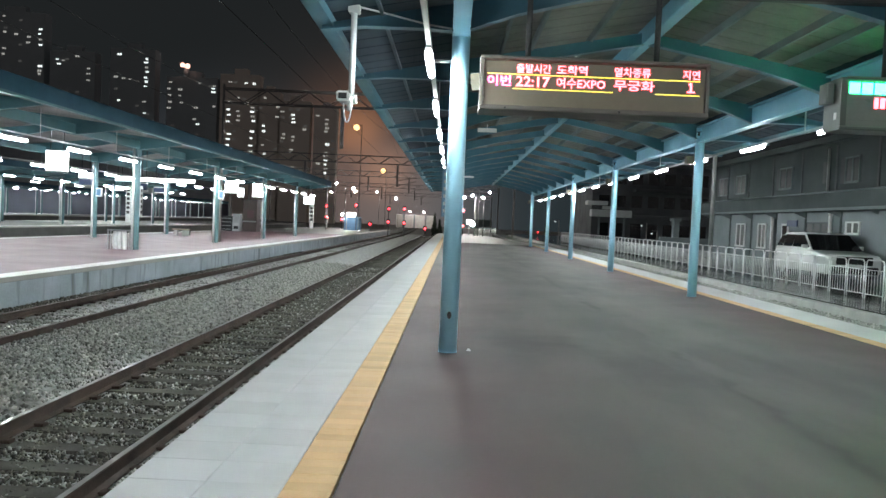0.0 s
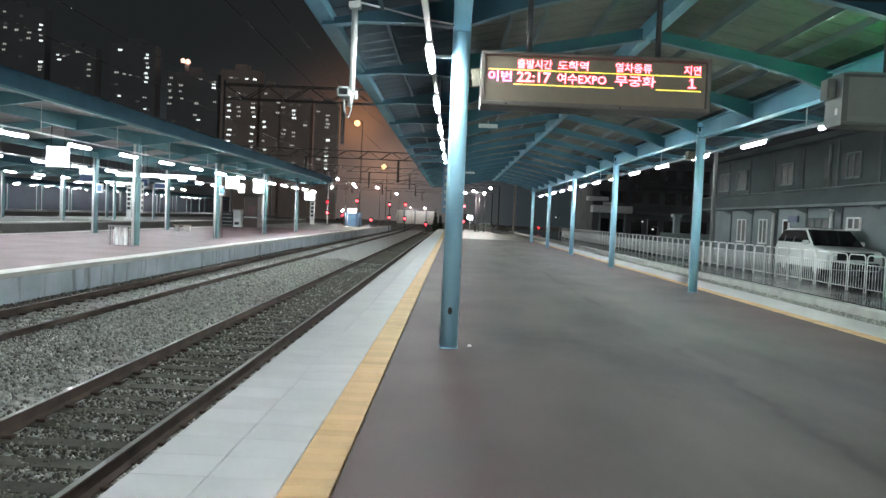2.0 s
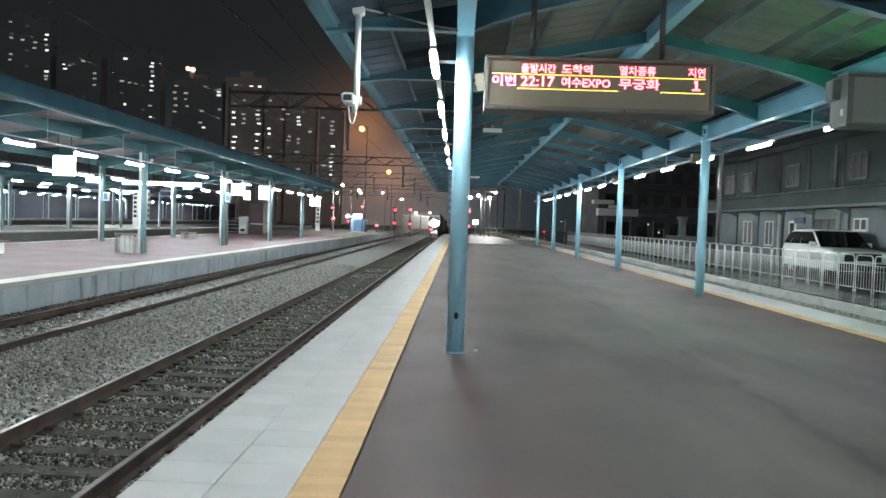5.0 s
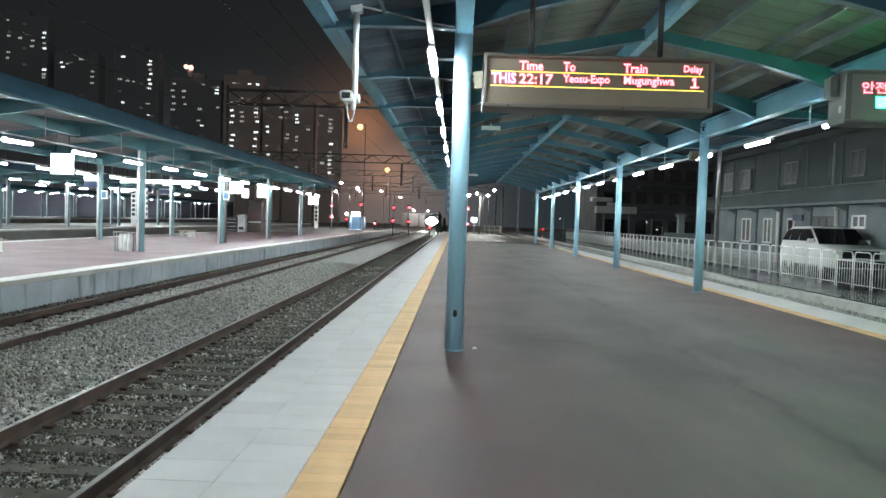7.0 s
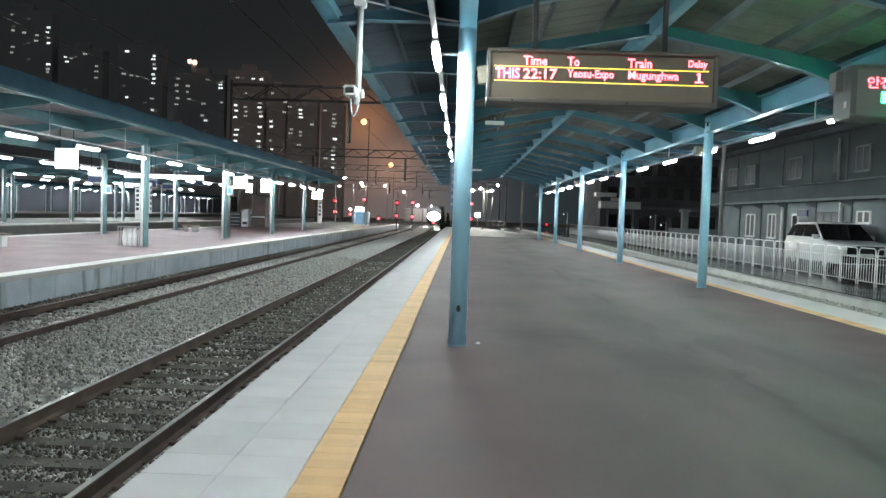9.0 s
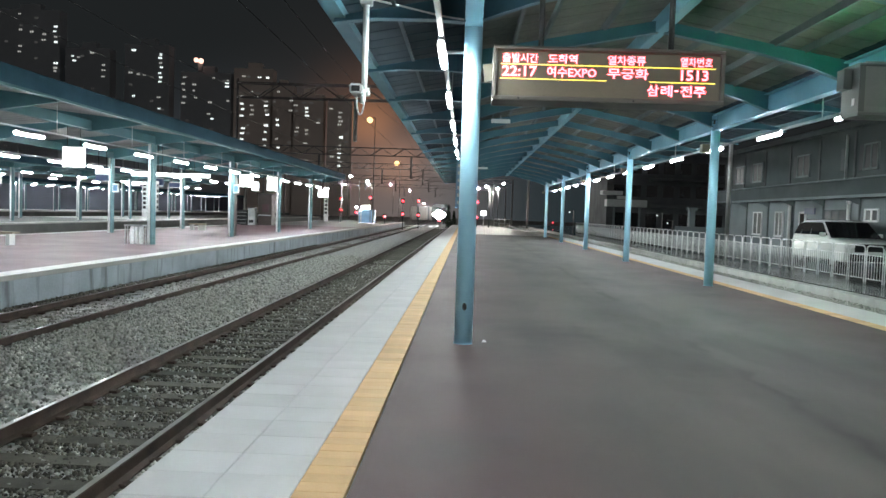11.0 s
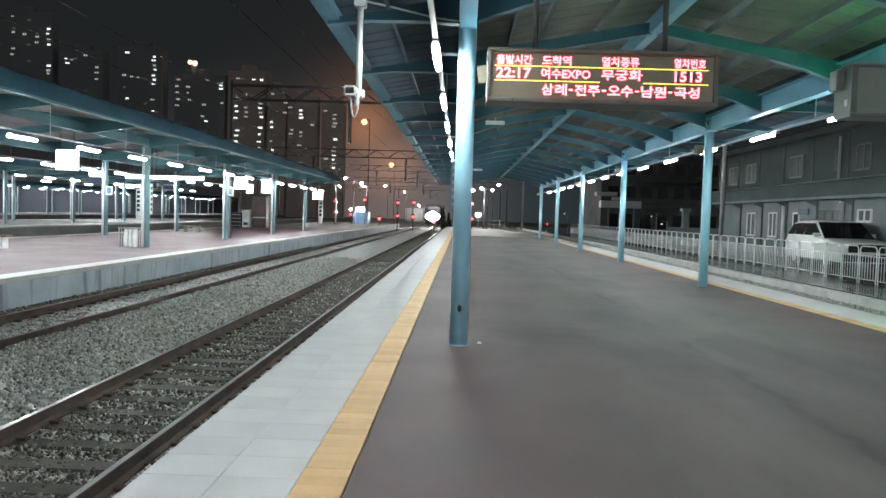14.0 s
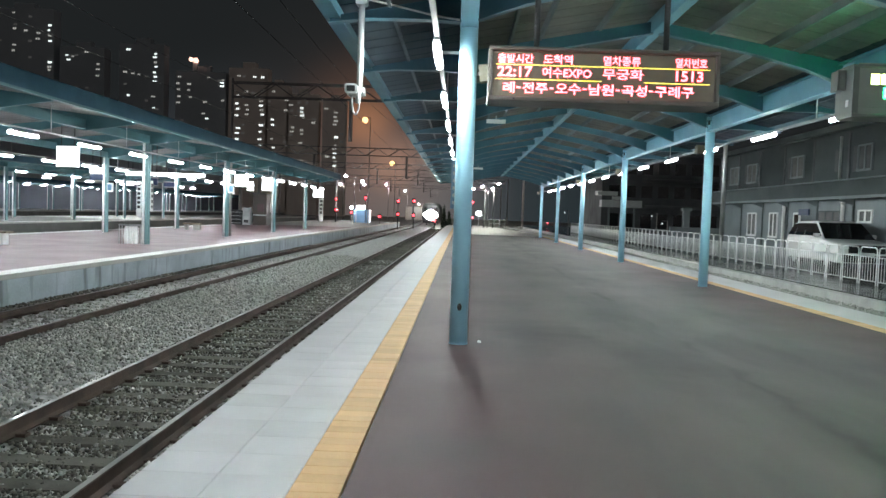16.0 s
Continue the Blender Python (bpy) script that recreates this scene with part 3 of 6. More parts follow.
def corrugated(x0, x1, ridge, rz, half, ez, y0, y1, pitch=0.5):
    """A roof slope of trapezoid-ribbed sheet with thickness."""
    s = Shape()
    ys = []
    y = y0
    while y < y1:
        ys += [(y, 0.0), (y + pitch * 0.55, 0.0), (y + pitch * 0.58, 0.008), (y + pitch * 0.97, 0.008)]
        y += pitch
    n = len(ys)
    verts = []
    for x in (x0, x1):
        verts += [(x, a, roof_z(x, ridge, rz, half, ez) + b) for a, b in ys]
    for x in (x0, x1):
        verts += [(x, a, roof_z(x, ridge, rz, half, ez) + b + 0.012) for a, b in ys]
    f = [(i, i + 1, n + i + 1, n + i) for i in range(n - 1)] + [(2 * n + i, 3 * n + i, 3 * n + i + 1, 2 * n + i + 1) for i in range(n - 1)]
    f += [(i, 2 * n + i, 2 * n + i + 1, i + 1) for i in range(n - 1)] + [(n + i, n + i + 1, 3 * n + i + 1, 3 * n + i) for i in range(n - 1)]
    return s.add(verts, f)


canopy = thing("platform_canopy", "blue steel platform canopy with gabled ribbed roof", "canopy", kind="structure")
for a, b, m in ((EAVE_L, POST_L, DECK_BLUE_SHADED), (POST_L, RIDGE, DECK), (RIDGE, POST_R, DECK), (POST_R, EAVE_R, DECK_BLUE_SHADED)):
    part("roof_sheet", corrugated(a, b, RIDGE, RIDGE_Z, RIDGE - EAVE_L, EAVE_Z, -14.0, CANOPY_END), m, canopy, "grey-brown ribbed roof sheeting" if m == DECK else "blue ribbed roof sheeting, darkened for shade")
for x, s in ((EAVE_L, -1), (EAVE_R, 1)):
    z = roof_z(x)
    part("fascia", Shape().prism([(x - 0.03, z - 0.08), (x + 0.03, z - 0.08), (x + 0.03, z + 0.16), (x - 0.03, z + 0.16)], "y", -14.0, CANOPY_END), BLUE_BEAM, canopy, "blue eaves fascia")
    part("gutter", Shape().prism([(x - s * 0.03, z - 0.12), (x - s * 0.2, z - 0.12), (x - s * 0.2, z + 0.0), (x - s * 0.18, z), (x - s * 0.18, z - 0.1), (x - s * 0.03, z - 0.1)], "y", -14.0, CANOPY_END), BLUE_BEAM, canopy)
part("ridge_beam", Shape().box(RIDGE - 0.09, RIDGE + 0.09, -14.0, CANOPY_END, RIDGE_Z - 0.32, RIDGE_Z - 0.05, 0.01), BLUE_GIRDER, canopy, "pale blue ridge beam")
for x in (POST_L, POST_R):
    web = Shape().box(x - 0.012, x + 0.012, -14.0, CANOPY_END, 3.92, 4.28)
    web.box(x - 0.10, x + 0.10, -14.0, CANOPY_END, 3.895, 3.918).box(x - 0.10, x + 0.10, -14.0, CANOPY_END, 4.282, 4.305)
    part("girder", web, BLUE_GIRDER, canopy, "blue I-beam along the posts")
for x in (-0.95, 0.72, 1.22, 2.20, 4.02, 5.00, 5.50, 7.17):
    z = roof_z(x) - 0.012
    part("purlin", Shape().prism([(x - 0.035, z - 0.12), (x + 0.008, z - 0.12), (x + 0.008, z - 0.105), (x - 0.02, z - 0.105), (x - 0.02, z), (x - 0.035, z)], "y", -14.0, CANOPY_END), PURLIN if POST_L < x < POST_R else PURLIN_SHADED, canopy)


def rafter():
    """Haunched rafter across the canopy, local y = 0: deep at the posts, slender at ridge and tips."""
    s = Shape()
    low = lambda x: roof_z(x) - 0.30 - 0.17 * max(0.0, 1 - abs(x - POST_L) / 1.0) + 0.12 * max(0.0, (POST_L - x) / (POST_L - EAVE_L))
    pts = [EAVE_L + 0.06, -1.2, -0.5, POST_L, 0.7, 1.5, 2.3, RIDGE]
    pts += [2 * RIDGE - x for x in pts[-2::-1]]
    lower = [(x, low(x if x <= RIDGE else 2 * RIDGE - x)) for x in pts]
    upper = [(x, roof_z(x) - 0.11) for x in pts]
    s.prism(lower + upper[::-1], "y", -0.008, 0.008)
    for (x0, z0), (x1, z1) in zip(lower, lower[1:]):
        s.add([(x0, -0.075, z0 - 0.012), (x0, 0.075, z0 - 0.012), (x1, 0.075, z1 - 0.012), (x1, -0.075, z1 - 0.012), (x0, -0.075, z0 + 0.003), (x0, 0.075, z0 + 0.003), (x1, 0.075, z1 + 0.003), (x1, -0.075, z1 + 0.003)],
              [(0, 1, 2, 3), (7, 6, 5, 4), (0, 3, 7, 4), (1, 5, 6, 2), (0, 4, 5, 1), (3, 2, 6, 7)])
    return s.mesh("rafter", BLUE_BEAM)


me = rafter()
y = Y0 - 2 * BAY - BAY / 3
while y < CANOPY_END:
    shared("rafter", me, canopy, pose(0, y, 0))
    y += BAY / 3
post = Shape().rod((0, 0, -0.01), (0, 0, 4.27), 0.112, n=28).rod((0, 0, -0.003), (0, 0, 0.012), 0.118, n=28)
post_me = post.mesh("post", BLUE)
for k in range(6):
    for x in (POST_L, POST_R):
        shared("post", post_me, canopy, pose(x, Y0 + k * BAY, 0))
band_me = Shape().rod((0, 0, 4.155), (0, 0, 4.175), 0.116, n=28).mesh("pipe_clamp", BLUE_BEAM)
tab_me = Shape().box(-0.022, 0.022, -0.012, 0.012, -0.09, 0.0, 0.006).mesh("clamp_tab", DARK_STEEL)
for k in range(6):
    for x in (POST_L, POST_R):
        shared("pipe_clamp", band_me, canopy, pose(x, Y0 + k * BAY, 0))
        for a in (-0.075, 0.075):
            shared("clamp_tab", tab_me, canopy, pose(x + a, Y0 + k * BAY - 0.105, 4.155))
part("inspection_cover", Shape().ball((POST_L + 0.0, Y0 - 0.108, 0.47), 0.028, 10, 6, 1.7), DARK_STEEL, canopy, "small dark oval cap on a post")
# lettered strip on the second post of the row: unreadable bars
strip = thing("name_strip", "blue vertical name strip fixed to a canopy post", "sign")
part("plate", Shape().box(POST_L - 0.30, POST_L - 0.12, Y0 + BAY - 0.15, Y0 + BAY - 0.125, 1.75, 2.98, 0.004), CABIN_BLUE, strip)
part("bracket", Shape().box(POST_L - 0.2, POST_L - 0.1, Y0 + BAY - 0.124, Y0 + BAY + 0.02, 2.4, 2.44), STEEL, strip)
for k in range(6):
    part("bar", Shape().box(POST_L - 0.26, POST_L - 0.16, Y0 + BAY - 0.156, Y0 + BAY - 0.151, 1.86 + 0.185 * k, 1.94 + 0.185 * k), TRUNKING, strip)


# ---- tube lights of the near platform ----
def tube_light(label, material, wide=0.032, tall=0.032, shade=0.05):
    t = thing("tube_light", label, "light", group="tube lights under the canopies")
    part("housing", Shape().prism([(-shade, -0.006), (-0.6 * shade, 0.07), (0.6 * shade, 0.07), (shade, -0.006), (shade - 0.01, -0.006), (0.5 * shade, 0.035), (-0.5 * shade, 0.035), (0.01 - shade, -0.006)], "y", -0.62, 0.62), TRUNKING, t)
    part("tube", Shape().prism([(wide * math.cos(a), -0.03 + tall * math.sin(a)) for a in [math.pi * k / 6 for k in range(12)]], "y", -0.60, 0.60, True), material, t, "glowing white tube")
    return t


LAMP_Z = 3.50
first = tube_light("glowing white tube light on a trunking rail", TUBE_MAT)
first.matrix_basis = pose(POST_L - 0.36, 9.15 - 3.6, LAMP_Z)
for k in (-4, -3, -2, -1, *range(1, 15)):
    copy_thing(first, pose(POST_L - 0.36, 9.15 + 3.6 * (k - 1), LAMP_Z))
for k in (-6, -5, -4, -3, -1, *range(1, 13)):
    copy_thing(first, pose(POST_R + 0.36, 13.3 + 3.66 * k, LAMP_Z + 0.05))
copy_thing(first, pose(POST_R + 0.36, 13.3, LAMP_Z + 0.05))
for x in (POST_L - 0.36, POST_R + 0.36):
    tr = thing("light_trunking", "pale metal trunking rail that carries tube lights", "trunking")
    part("rail", Shape().box(x - 0.03, x + 0.03, -13.5, CANOPY_END - 0.6, LAMP_Z + 0.075, LAMP_Z + 0.125, 0.006), TRUNKING, tr)
    sgn = 1 if x < POST_L else -1
    for k in range(6):
        yy = Y0 + k * BAY
        part("bracket", Shape().rod((x, yy, LAMP_Z + 0.1), (x + sgn * 0.26, yy, LAMP_Z + 0.1), 0.02, n=8), STEEL, tr)
        part("hanger", Shape().rod((x, yy + BAY / 2, LAMP_Z + 0.12), (x, yy + BAY / 2, roof_z(x) - 0.05), 0.012, n=6), STEEL, tr)

# loudspeakers beside the posts of one row
horn = thing("loudspeaker", "small dark yellow-grey loudspeaker on a canopy post", "loudspeaker", group="loudspeakers on posts")
part("case", Shape().prism([(-0.1, -0.1), (0.1, -0.06), (0.1, 0.06), (-0.1, 0.1)], "z", -0.105, 0.105), HORN_CASE, horn)
part("bracket", Shape().box(0.1, 0.24, -0.02, 0.02, -0.02, 0.02), DARK_STEEL, horn)
horn.matrix_basis = pose(POST_R - 0.24, Y0 + BAY, 3.45)
for k in range(2, 6):
    copy_thing(horn, pose(POST_R - 0.24, Y0 + k * BAY, 3.45))
copy_thing(horn, pose(POST_L + 0.24, Y0 + 0.0, 3.36, rz=180, ry=8))

# ---- surveillance camera on a drop pole under the eaves ----
cctv = thing("surveillance_camera", "white surveillance camera on a drop pole", "camera")
CX, CY = -1.30, 9.4
part("mount", Shape().box(CX - 0.07, CX + 0.07, CY - 0.07, CY + 0.07, 4.12, 4.26, 0.015), WHITE_PAINT, cctv)
part("pole", Shape().rod((CX, CY, 4.14), (CX, CY, 3.06), 0.038, n=14), WHITE_PAINT, cctv)
body = part("camera_body", Shape().box(CX - 0.15, CX + 0.0, CY - 0.22, CY + 0.12, 3.02, 3.14, 0.02), WHITE_PAINT, cctv, "white box camera housing")
part("lens_window", Shape().box(CX - 0.125, CX - 0.025, CY - 0.228, CY - 0.215, 3.045, 3.115, 0.01), BLACK, body, "dark lens window")
part("bracket", Shape().rod((CX, CY, 3.1), (CX - 0.02, CY, 2.93), 0.045, 0.03, n=10).rod((CX + 0.04, CY, 3.12), (CX + 0.05, CY, 3.02), 0.03, n=8), WHITE_PAINT, cctv)
loop = [(CX - 0.09 + 0.10 * (1 - math.cos(a)) * 0.5, CY - 0.02, 3.05 - 0.26 * math.sin(a)) for a in [math.pi * i / 12 for i in range(13)]]
part("cable_loop", tube_along(loop, 0.010), WHITE_PAINT, cctv, "hanging white cable loop")
part("feed_cable", Shape().pipe([(CX + 0.05, CY, 4.2), (CX + 0.4, CY, 4.13), (CX + 0.9, CY, 4.02), (CX + 1.2, CY, 3.98)], 0.012), WHITE_PAINT, cctv)


# bar across the canopy that carries the hanging boards
bar = thing("hanging_bar", "dark steel bar across the canopy above the boards", "bar")
part("bar", Shape().box(0.62, 5.60, 9.30, 9.42, 4.46, 4.54, 0.01), DARK_STEEL, bar)
for x in (0.9, 2.4, 3.9, 5.3):
    part("hanger", Shape().rod((x, 9.36, 4.53), (x, 9.36, roof_z(x) - 0.0), 0.02, n=8), DARK_STEEL, bar)


# ---- departure board ----
R_IN, SIDE = 0.15, 0.52


def drum(parent, x0, x1, face):
    """Three-sided display drum along x round its own origin; its pages sit on the three faces."""
    r = SIDE / math.sqrt(3)
    tri = [(r * math.cos(radians(a)), r * math.sin(radians(a))) for a in (120, 240, 0)]
    return part("display_drum", Shape().prism(tri, "x", x0, x1), face, parent, "dark three-sided display drum")


def on_face(name, shape, material, drum_ob, turn, label=""):
    """A glowing mark on one of the drum's faces: turn is the face's angle."""
    ob = part(name, shape, material, drum_ob, label)
    ob.matrix_basis = pose(0, 0, 0, turn, 0, 0)
    return ob


BX, BY, BZ = 1.62, 9.27, 3.30
board = thing("departure_board", "hanging departure display with glowing red letters", "display board", at=pose(BX, BY, BZ))
case = Shape()
W, H = 1.355, 0.32
case.box(-W, W, -0.18, 0.36, H - 0.045, H, 0.012).box(-W, W, -0.18, 0.36, -H, -H + 0.055, 0.012)
part("case_frame", case, BOARD_CASE, board, "grey-brown metal case")
for s in (-1, 1):
    part("side_panel", Shape().box(s * W - 0.04 * (s > 0), s * W + 0.04 * (s < 0), -0.178, 0.358, -H + 0.056, H - 0.046), BOARD_CASE, board)
part("back_panel", Shape().box(-W + 0.042, W - 0.042, 0.335, 0.357, -H + 0.056, H - 0.046), BOARD_CASE, board)
for x in (-0.78, 0.78):
    part("hanger", Shape().rod((x, 0.09, H - 0.01), (x, 0.09, roof_z(BX + x) - BZ - 0.02), 0.035, n=12).box(x - 0.09, x + 0.09, 0.0, 0.18, H - 0.002, H + 0.03, 0.005), DARK_STEEL, board)
for x in (-1.05, 0.3):
    part("screw", Shape().rod((x, -0.186, -H + 0.025), (x, -0.178, -H + 0.025), 0.012, n=8), BLACK, board)
reel = drum(board, -W + 0.05, W - 0.05, BOARD_FACE)
FRONT = -R_IN - 0.004
ROWS_Z = ((0.125, 0.235), (-0.035, 0.09), (-0.225, -0.095))


def words(drum_ob, turn, row, items, material, x_of=BX):
    z0, z1 = ROWS_Z[row]
    for text, a, b in items:
        on_face("lettering", lettering(text, a - x_of, b - x_of, z0, z1, FRONT, 0.0, 0.017), material, drum_ob, turn)


def rule(drum_ob, turn, a, b, z, x_of=BX):
    on_face("ruled_line", Shape().add([(a - x_of, FRONT, z - 0.0045), (b - x_of, FRONT, z - 0.0045), (b - x_of, FRONT, z + 0.0045), (a - x_of, FRONT, z + 0.0045)], [(0, 1, 2, 3)]), LED_YELLOW, drum_ob, turn)


# first page
words(reel, 0, 0, (("출발시간", 0.69, 1.10), ("도착역", 1.17, 1.53), ("열차종류", 1.85, 2.28), ("지연", 2.66, 2.86)), LED_RED)
words(reel, 0, 1, (("22:17", 0.69, 1.09), ("여수EXPO", 1.17, 1.75), ("무궁화", 1.85, 2.33)), LED_RED)
words(reel, 0, 1, (("이번", 0.35, 0.63),), LED_PINK)
rule(reel, 0, 0.35, 2.87, 0.107)
rule(reel, 0, 0.65, 1.84, -0.062)
rule(reel, 0, 2.34, 2.87, -0.062)
one = Shape().add([(1.095, FRONT, -0.03), (1.19, FRONT, -0.03), (1.19, FRONT, -0.012), (1.095, FRONT, -0.012)], [(0, 1, 2, 3)])
one.add([(1.13, FRONT, -0.012), (1.155, FRONT, -0.012), (1.155, FRONT, 0.088), (1.13, FRONT, 0.088)], [(0, 1, 2, 3)])
one.add([(1.105, FRONT, 0.058), (1.13, FRONT, 0.062), (1.13, FRONT, 0.088), (1.12, FRONT, 0.078)], [(0, 1, 2, 3)])
for turn in (0, 120):
    on_face("numeral", one, LED_RED, reel, turn, "glowing red number one")
# second page
words(reel, 120, 0, (("Time", 0.69, 0.97), ("To", 1.21, 1.35), ("Train", 1.92, 2.20), ("Delay", 2.63, 2.85)), LED_RED)
words(reel, 120, 1, (("22:17", 0.69, 1.09), ("Yeosu-Expo", 1.21, 1.76), ("Mugunghwa", 1.93, 2.52)), LED_RED)
words(reel, 120, 1, (("THIS", 0.36, 0.65),), LED_PINK)
rule(reel, 120, 0.35, 2.87, 0.107)
rule(reel, 120, 0.35, 2.87, -0.062)
# third page, with a running line of stops
words(reel, 240, 0, (("출발시간", 0.37, 0.79), ("도착역", 0.91, 1.25), ("열차종류", 1.61, 2.05), ("열차번호", 2.46, 2.83)), LED_RED)
words(reel, 240, 1, (("22:17", 0.37, 0.78), ("여수EXPO", 0.90, 1.48), ("무궁화", 1.61, 2.09), ("1513", 2.47, 2.79)), LED_RED)
rule(reel, 240, 0.35, 2.87, 0.107)
rule(reel, 240, 0.35, 1.60, -0.062)
rule(reel, 240, 2.10, 2.87, -0.062)
STOPS = ("삼", "례", "-", "전주", "-", "오수", "-", "남원", "-", "곡성", "-", "구례구")
GLYPH, DASH = 0.160, 0.070
running = []
place = 0.0
for text in STOPS:
    w = DASH if text == "-" else GLYPH * len(text)
    z0, z1 = ((-0.168, -0.150) if text == "-" else ROWS_Z[2])
    piece = part("running_word", lettering(text, 0.012, w - 0.012, z0, z1, FRONT, 0.0, 0.017), LED_RED, reel)
    running.append((piece, place, w))
    place += w

# ---- second board, hanging beside the first ----
BX2 = 5.93
board_two = thing("notice_board", "grey hanging notice display with green and red letters", "display board", at=pose(BX2, 9.36, BZ + 0.01))
W2 = 1.36
part("case_frame", Shape().box(-W2, W2, -0.18, 0.24, H - 0.12, H - 0.08, 0.012).box(-W2, W2, -0.18, 0.24, -H - 0.06, -H - 0.015, 0.012), GREY_CASE, board_two, "grey-green metal case")
for s in (-1, 1):
    part("side_panel", Shape().box(s * W2 - 0.07 * (s > 0), s * W2 + 0.07 * (s < 0), -0.178, 0.238, -H - 0.014, H - 0.121), GREY_CASE, board_two)
part("back_panel", Shape().box(-W2 + 0.072, W2 - 0.072, 0.20, 0.225, -H - 0.013, H - 0.122), GREY_CASE, board_two)
# unseen green cells added on the back to throw green light on the roof
for k in range(14):
    for z in (-0.16, 0.01):
        part("rear_bar", Shape().box(-1.06 + 0.15 * k, -0.94 + 0.15 * k, 0.226, 0.232, z, z + 0.13), LED_GREEN, board_two, "glowing green cell added to tint the roof")
part("face_strip", Shape().box(-W2 + 0.072, W2 - 0.072, -0.15, -0.13, -H - 0.013, -0.262), GREY_FACE, board_two)
part("side_box", Shape().box(-W2 - 0.10, -W2 - 0.002, -0.02, 0.18, -0.05, 0.19, 0.015), GREY_CASE, board_two, "junction box on the case's side")
part("sticker", Shape().box(-W2 - 0.006, -W2 - 0.001, -0.09, -0.03, -0.25, -0.17), WHITE_PAINT, board_two, "small white sticker")
for x in (-0.75, 0.75):
    part("hanger", Shape().rod((x, 0.03, H - 0.09), (x, 0.03, roof_z(BX2 + x) - BZ - 0.03), 0.035, n=12), DARK_STEEL, board_two)
reel_two = drum(board_two, -W2 + 0.075, W2 - 0.075, GREY_FACE)


def bars(turn, z0, z1, spans, material):
    """Glowing cells that stand for writing."""
    made = []
    for a, b in spans:
        made.append(on_face("glowing_bar", Shape().add([(a, FRONT, z0), (b, FRONT, z0), (b, FRONT, z1), (a, FRONT, z1)], [(0, 1, 2, 3)]), material, reel_two, turn))
    return made


CELLS = [-1.255 + 0.152 * i for i in range(16)]
bars(0, 0.055, 0.185, [(c, c + 0.128) for c in CELLS[:10]], LED_GREEN)
bars(0, -0.115, 0.015, [(c, c + 0.05) for c in CELLS[2:10]] + [(c + 0.07, c + 0.13) for c in CELLS[2:10]], LED_RED)
on_face("lettering", lettering("안전", -1.16, -0.865, -0.02, 0.115, FRONT, 0.0, 0.012), LED_RED, reel_two, 240)
bars(240, -0.19, -0.06, [(c, c + 0.135) for c in [-0.985 + 0.15 * i for i in range(9)]], LED_GREEN)
late = bars(120, 0.01, 0.13, [(-1.14, -1.04), (-1.02, -0.92)], LED_LIME) + bars(120, -0.15, -0.03, [(c, c + 0.135) for c in [-0.985 + 0.15 * i for i in range(8)]], LED_GREEN)


# ---- right-hand side: gravel strip, low wall, wet pavement, fence ----
GRAVEL_Z, WALL_X, YARD_Z, FENCE_X = -0.25, 9.58, -0.022, 11.86
gravel = part("gravel_strip", Shape().box(EDGE_R - 0.3, WALL_X, -4, 140, -0.9, GRAVEL_Z), BALLAST, kind="structure")
gravel.data.materials[0] = GRAVEL_BED
tagged(gravel, "grey gravel strip beside the platform", "gravel")
tagged(stones("gravel_stones", 14000, 8.1, WALL_X, 9.0, 60, 0.026, PEBBLE, 9, GRAVEL_Z - 0.01), "loose grey gravel beside the platform", "gravel", kind="stuff")
wall = thing("retaining_wall", "low concrete retaining wall with joints", "wall", kind="structure")
me = Shape().prism([(WALL_X, -0.9), (WALL_X + 0.3, -0.9), (WALL_X + 0.3, YARD_Z - 0.03), (WALL_X + 0.02, YARD_Z - 0.03), (WALL_X, YARD_Z - 0.05)], "y", 0.012, 3.988).mesh("wall_block", CONCRETE)
for k in range(-1, 32):
    shared("wall_block", me, wall, pose(0, 4.0 * k, 0))
pavement = part("pavement", Shape().box(WALL_X + 0.301, 60, -10, 140, -0.9, YARD_Z - 0.004), WET, kind="structure")
tagged(pavement, "wet dark pavement that mirrors the fence", "pavement")


def fence_panel():
    t = thing("fence_panel", "stainless tube fence panel with rounded top", "fence", group="fence panels along the yard")
    r, w, h = 0.019, 0.90, 1.09
    hoop = [(0, -w / 2, 0), (0, -w / 2, h - 0.12)] + [(0, -w / 2 + 0.12 - 0.12 * math.cos(a), h - 0.12 + 0.12 * math.sin(a)) for a in (0.4, 0.8, 1.2, 1.57)]
    hoop += [(0, -y, z) for _, y, z in hoop[::-1]]
    part("hoop", Shape().pipe(hoop, r, 8), STAINLESS, t)
    part("lower_rail", Shape().rod((0, -w / 2, 0.12), (0, w / 2, 0.12), 0.014, n=6), STAINLESS, t)
    part("upper_rail", Shape().rod((0, -w / 2, 0.81), (0, w / 2, 0.81), 0.014, n=6), STAINLESS, t)
    for k in range(5):
        y = -w / 2 + w * (k + 1) / 6
        part("baluster", Shape().rod((0, y, 0.12), (0, y, 0.81), 0.0095, n=6), STAINLESS, t)
    return t


panel = fence_panel()
panel.matrix_basis = pose(FENCE_X, 16.3, YARD_Z)
for k in range(1, 66):
    copy_thing(panel, pose(FENCE_X, 16.3 + 1.008 * k, YARD_Z))


# ---- parked car ----
def rounded(ob, width):
    """Softens an object's edges with a narrow bevel."""
    b = ob.modifiers.new("round_edges", "BEVEL")
    b.width, b.segments, b.limit_method, b.angle_limit = width, 3, "ANGLE", radians(25)
    for f in ob.data.polygons:
        f.use_smooth = True
    return ob


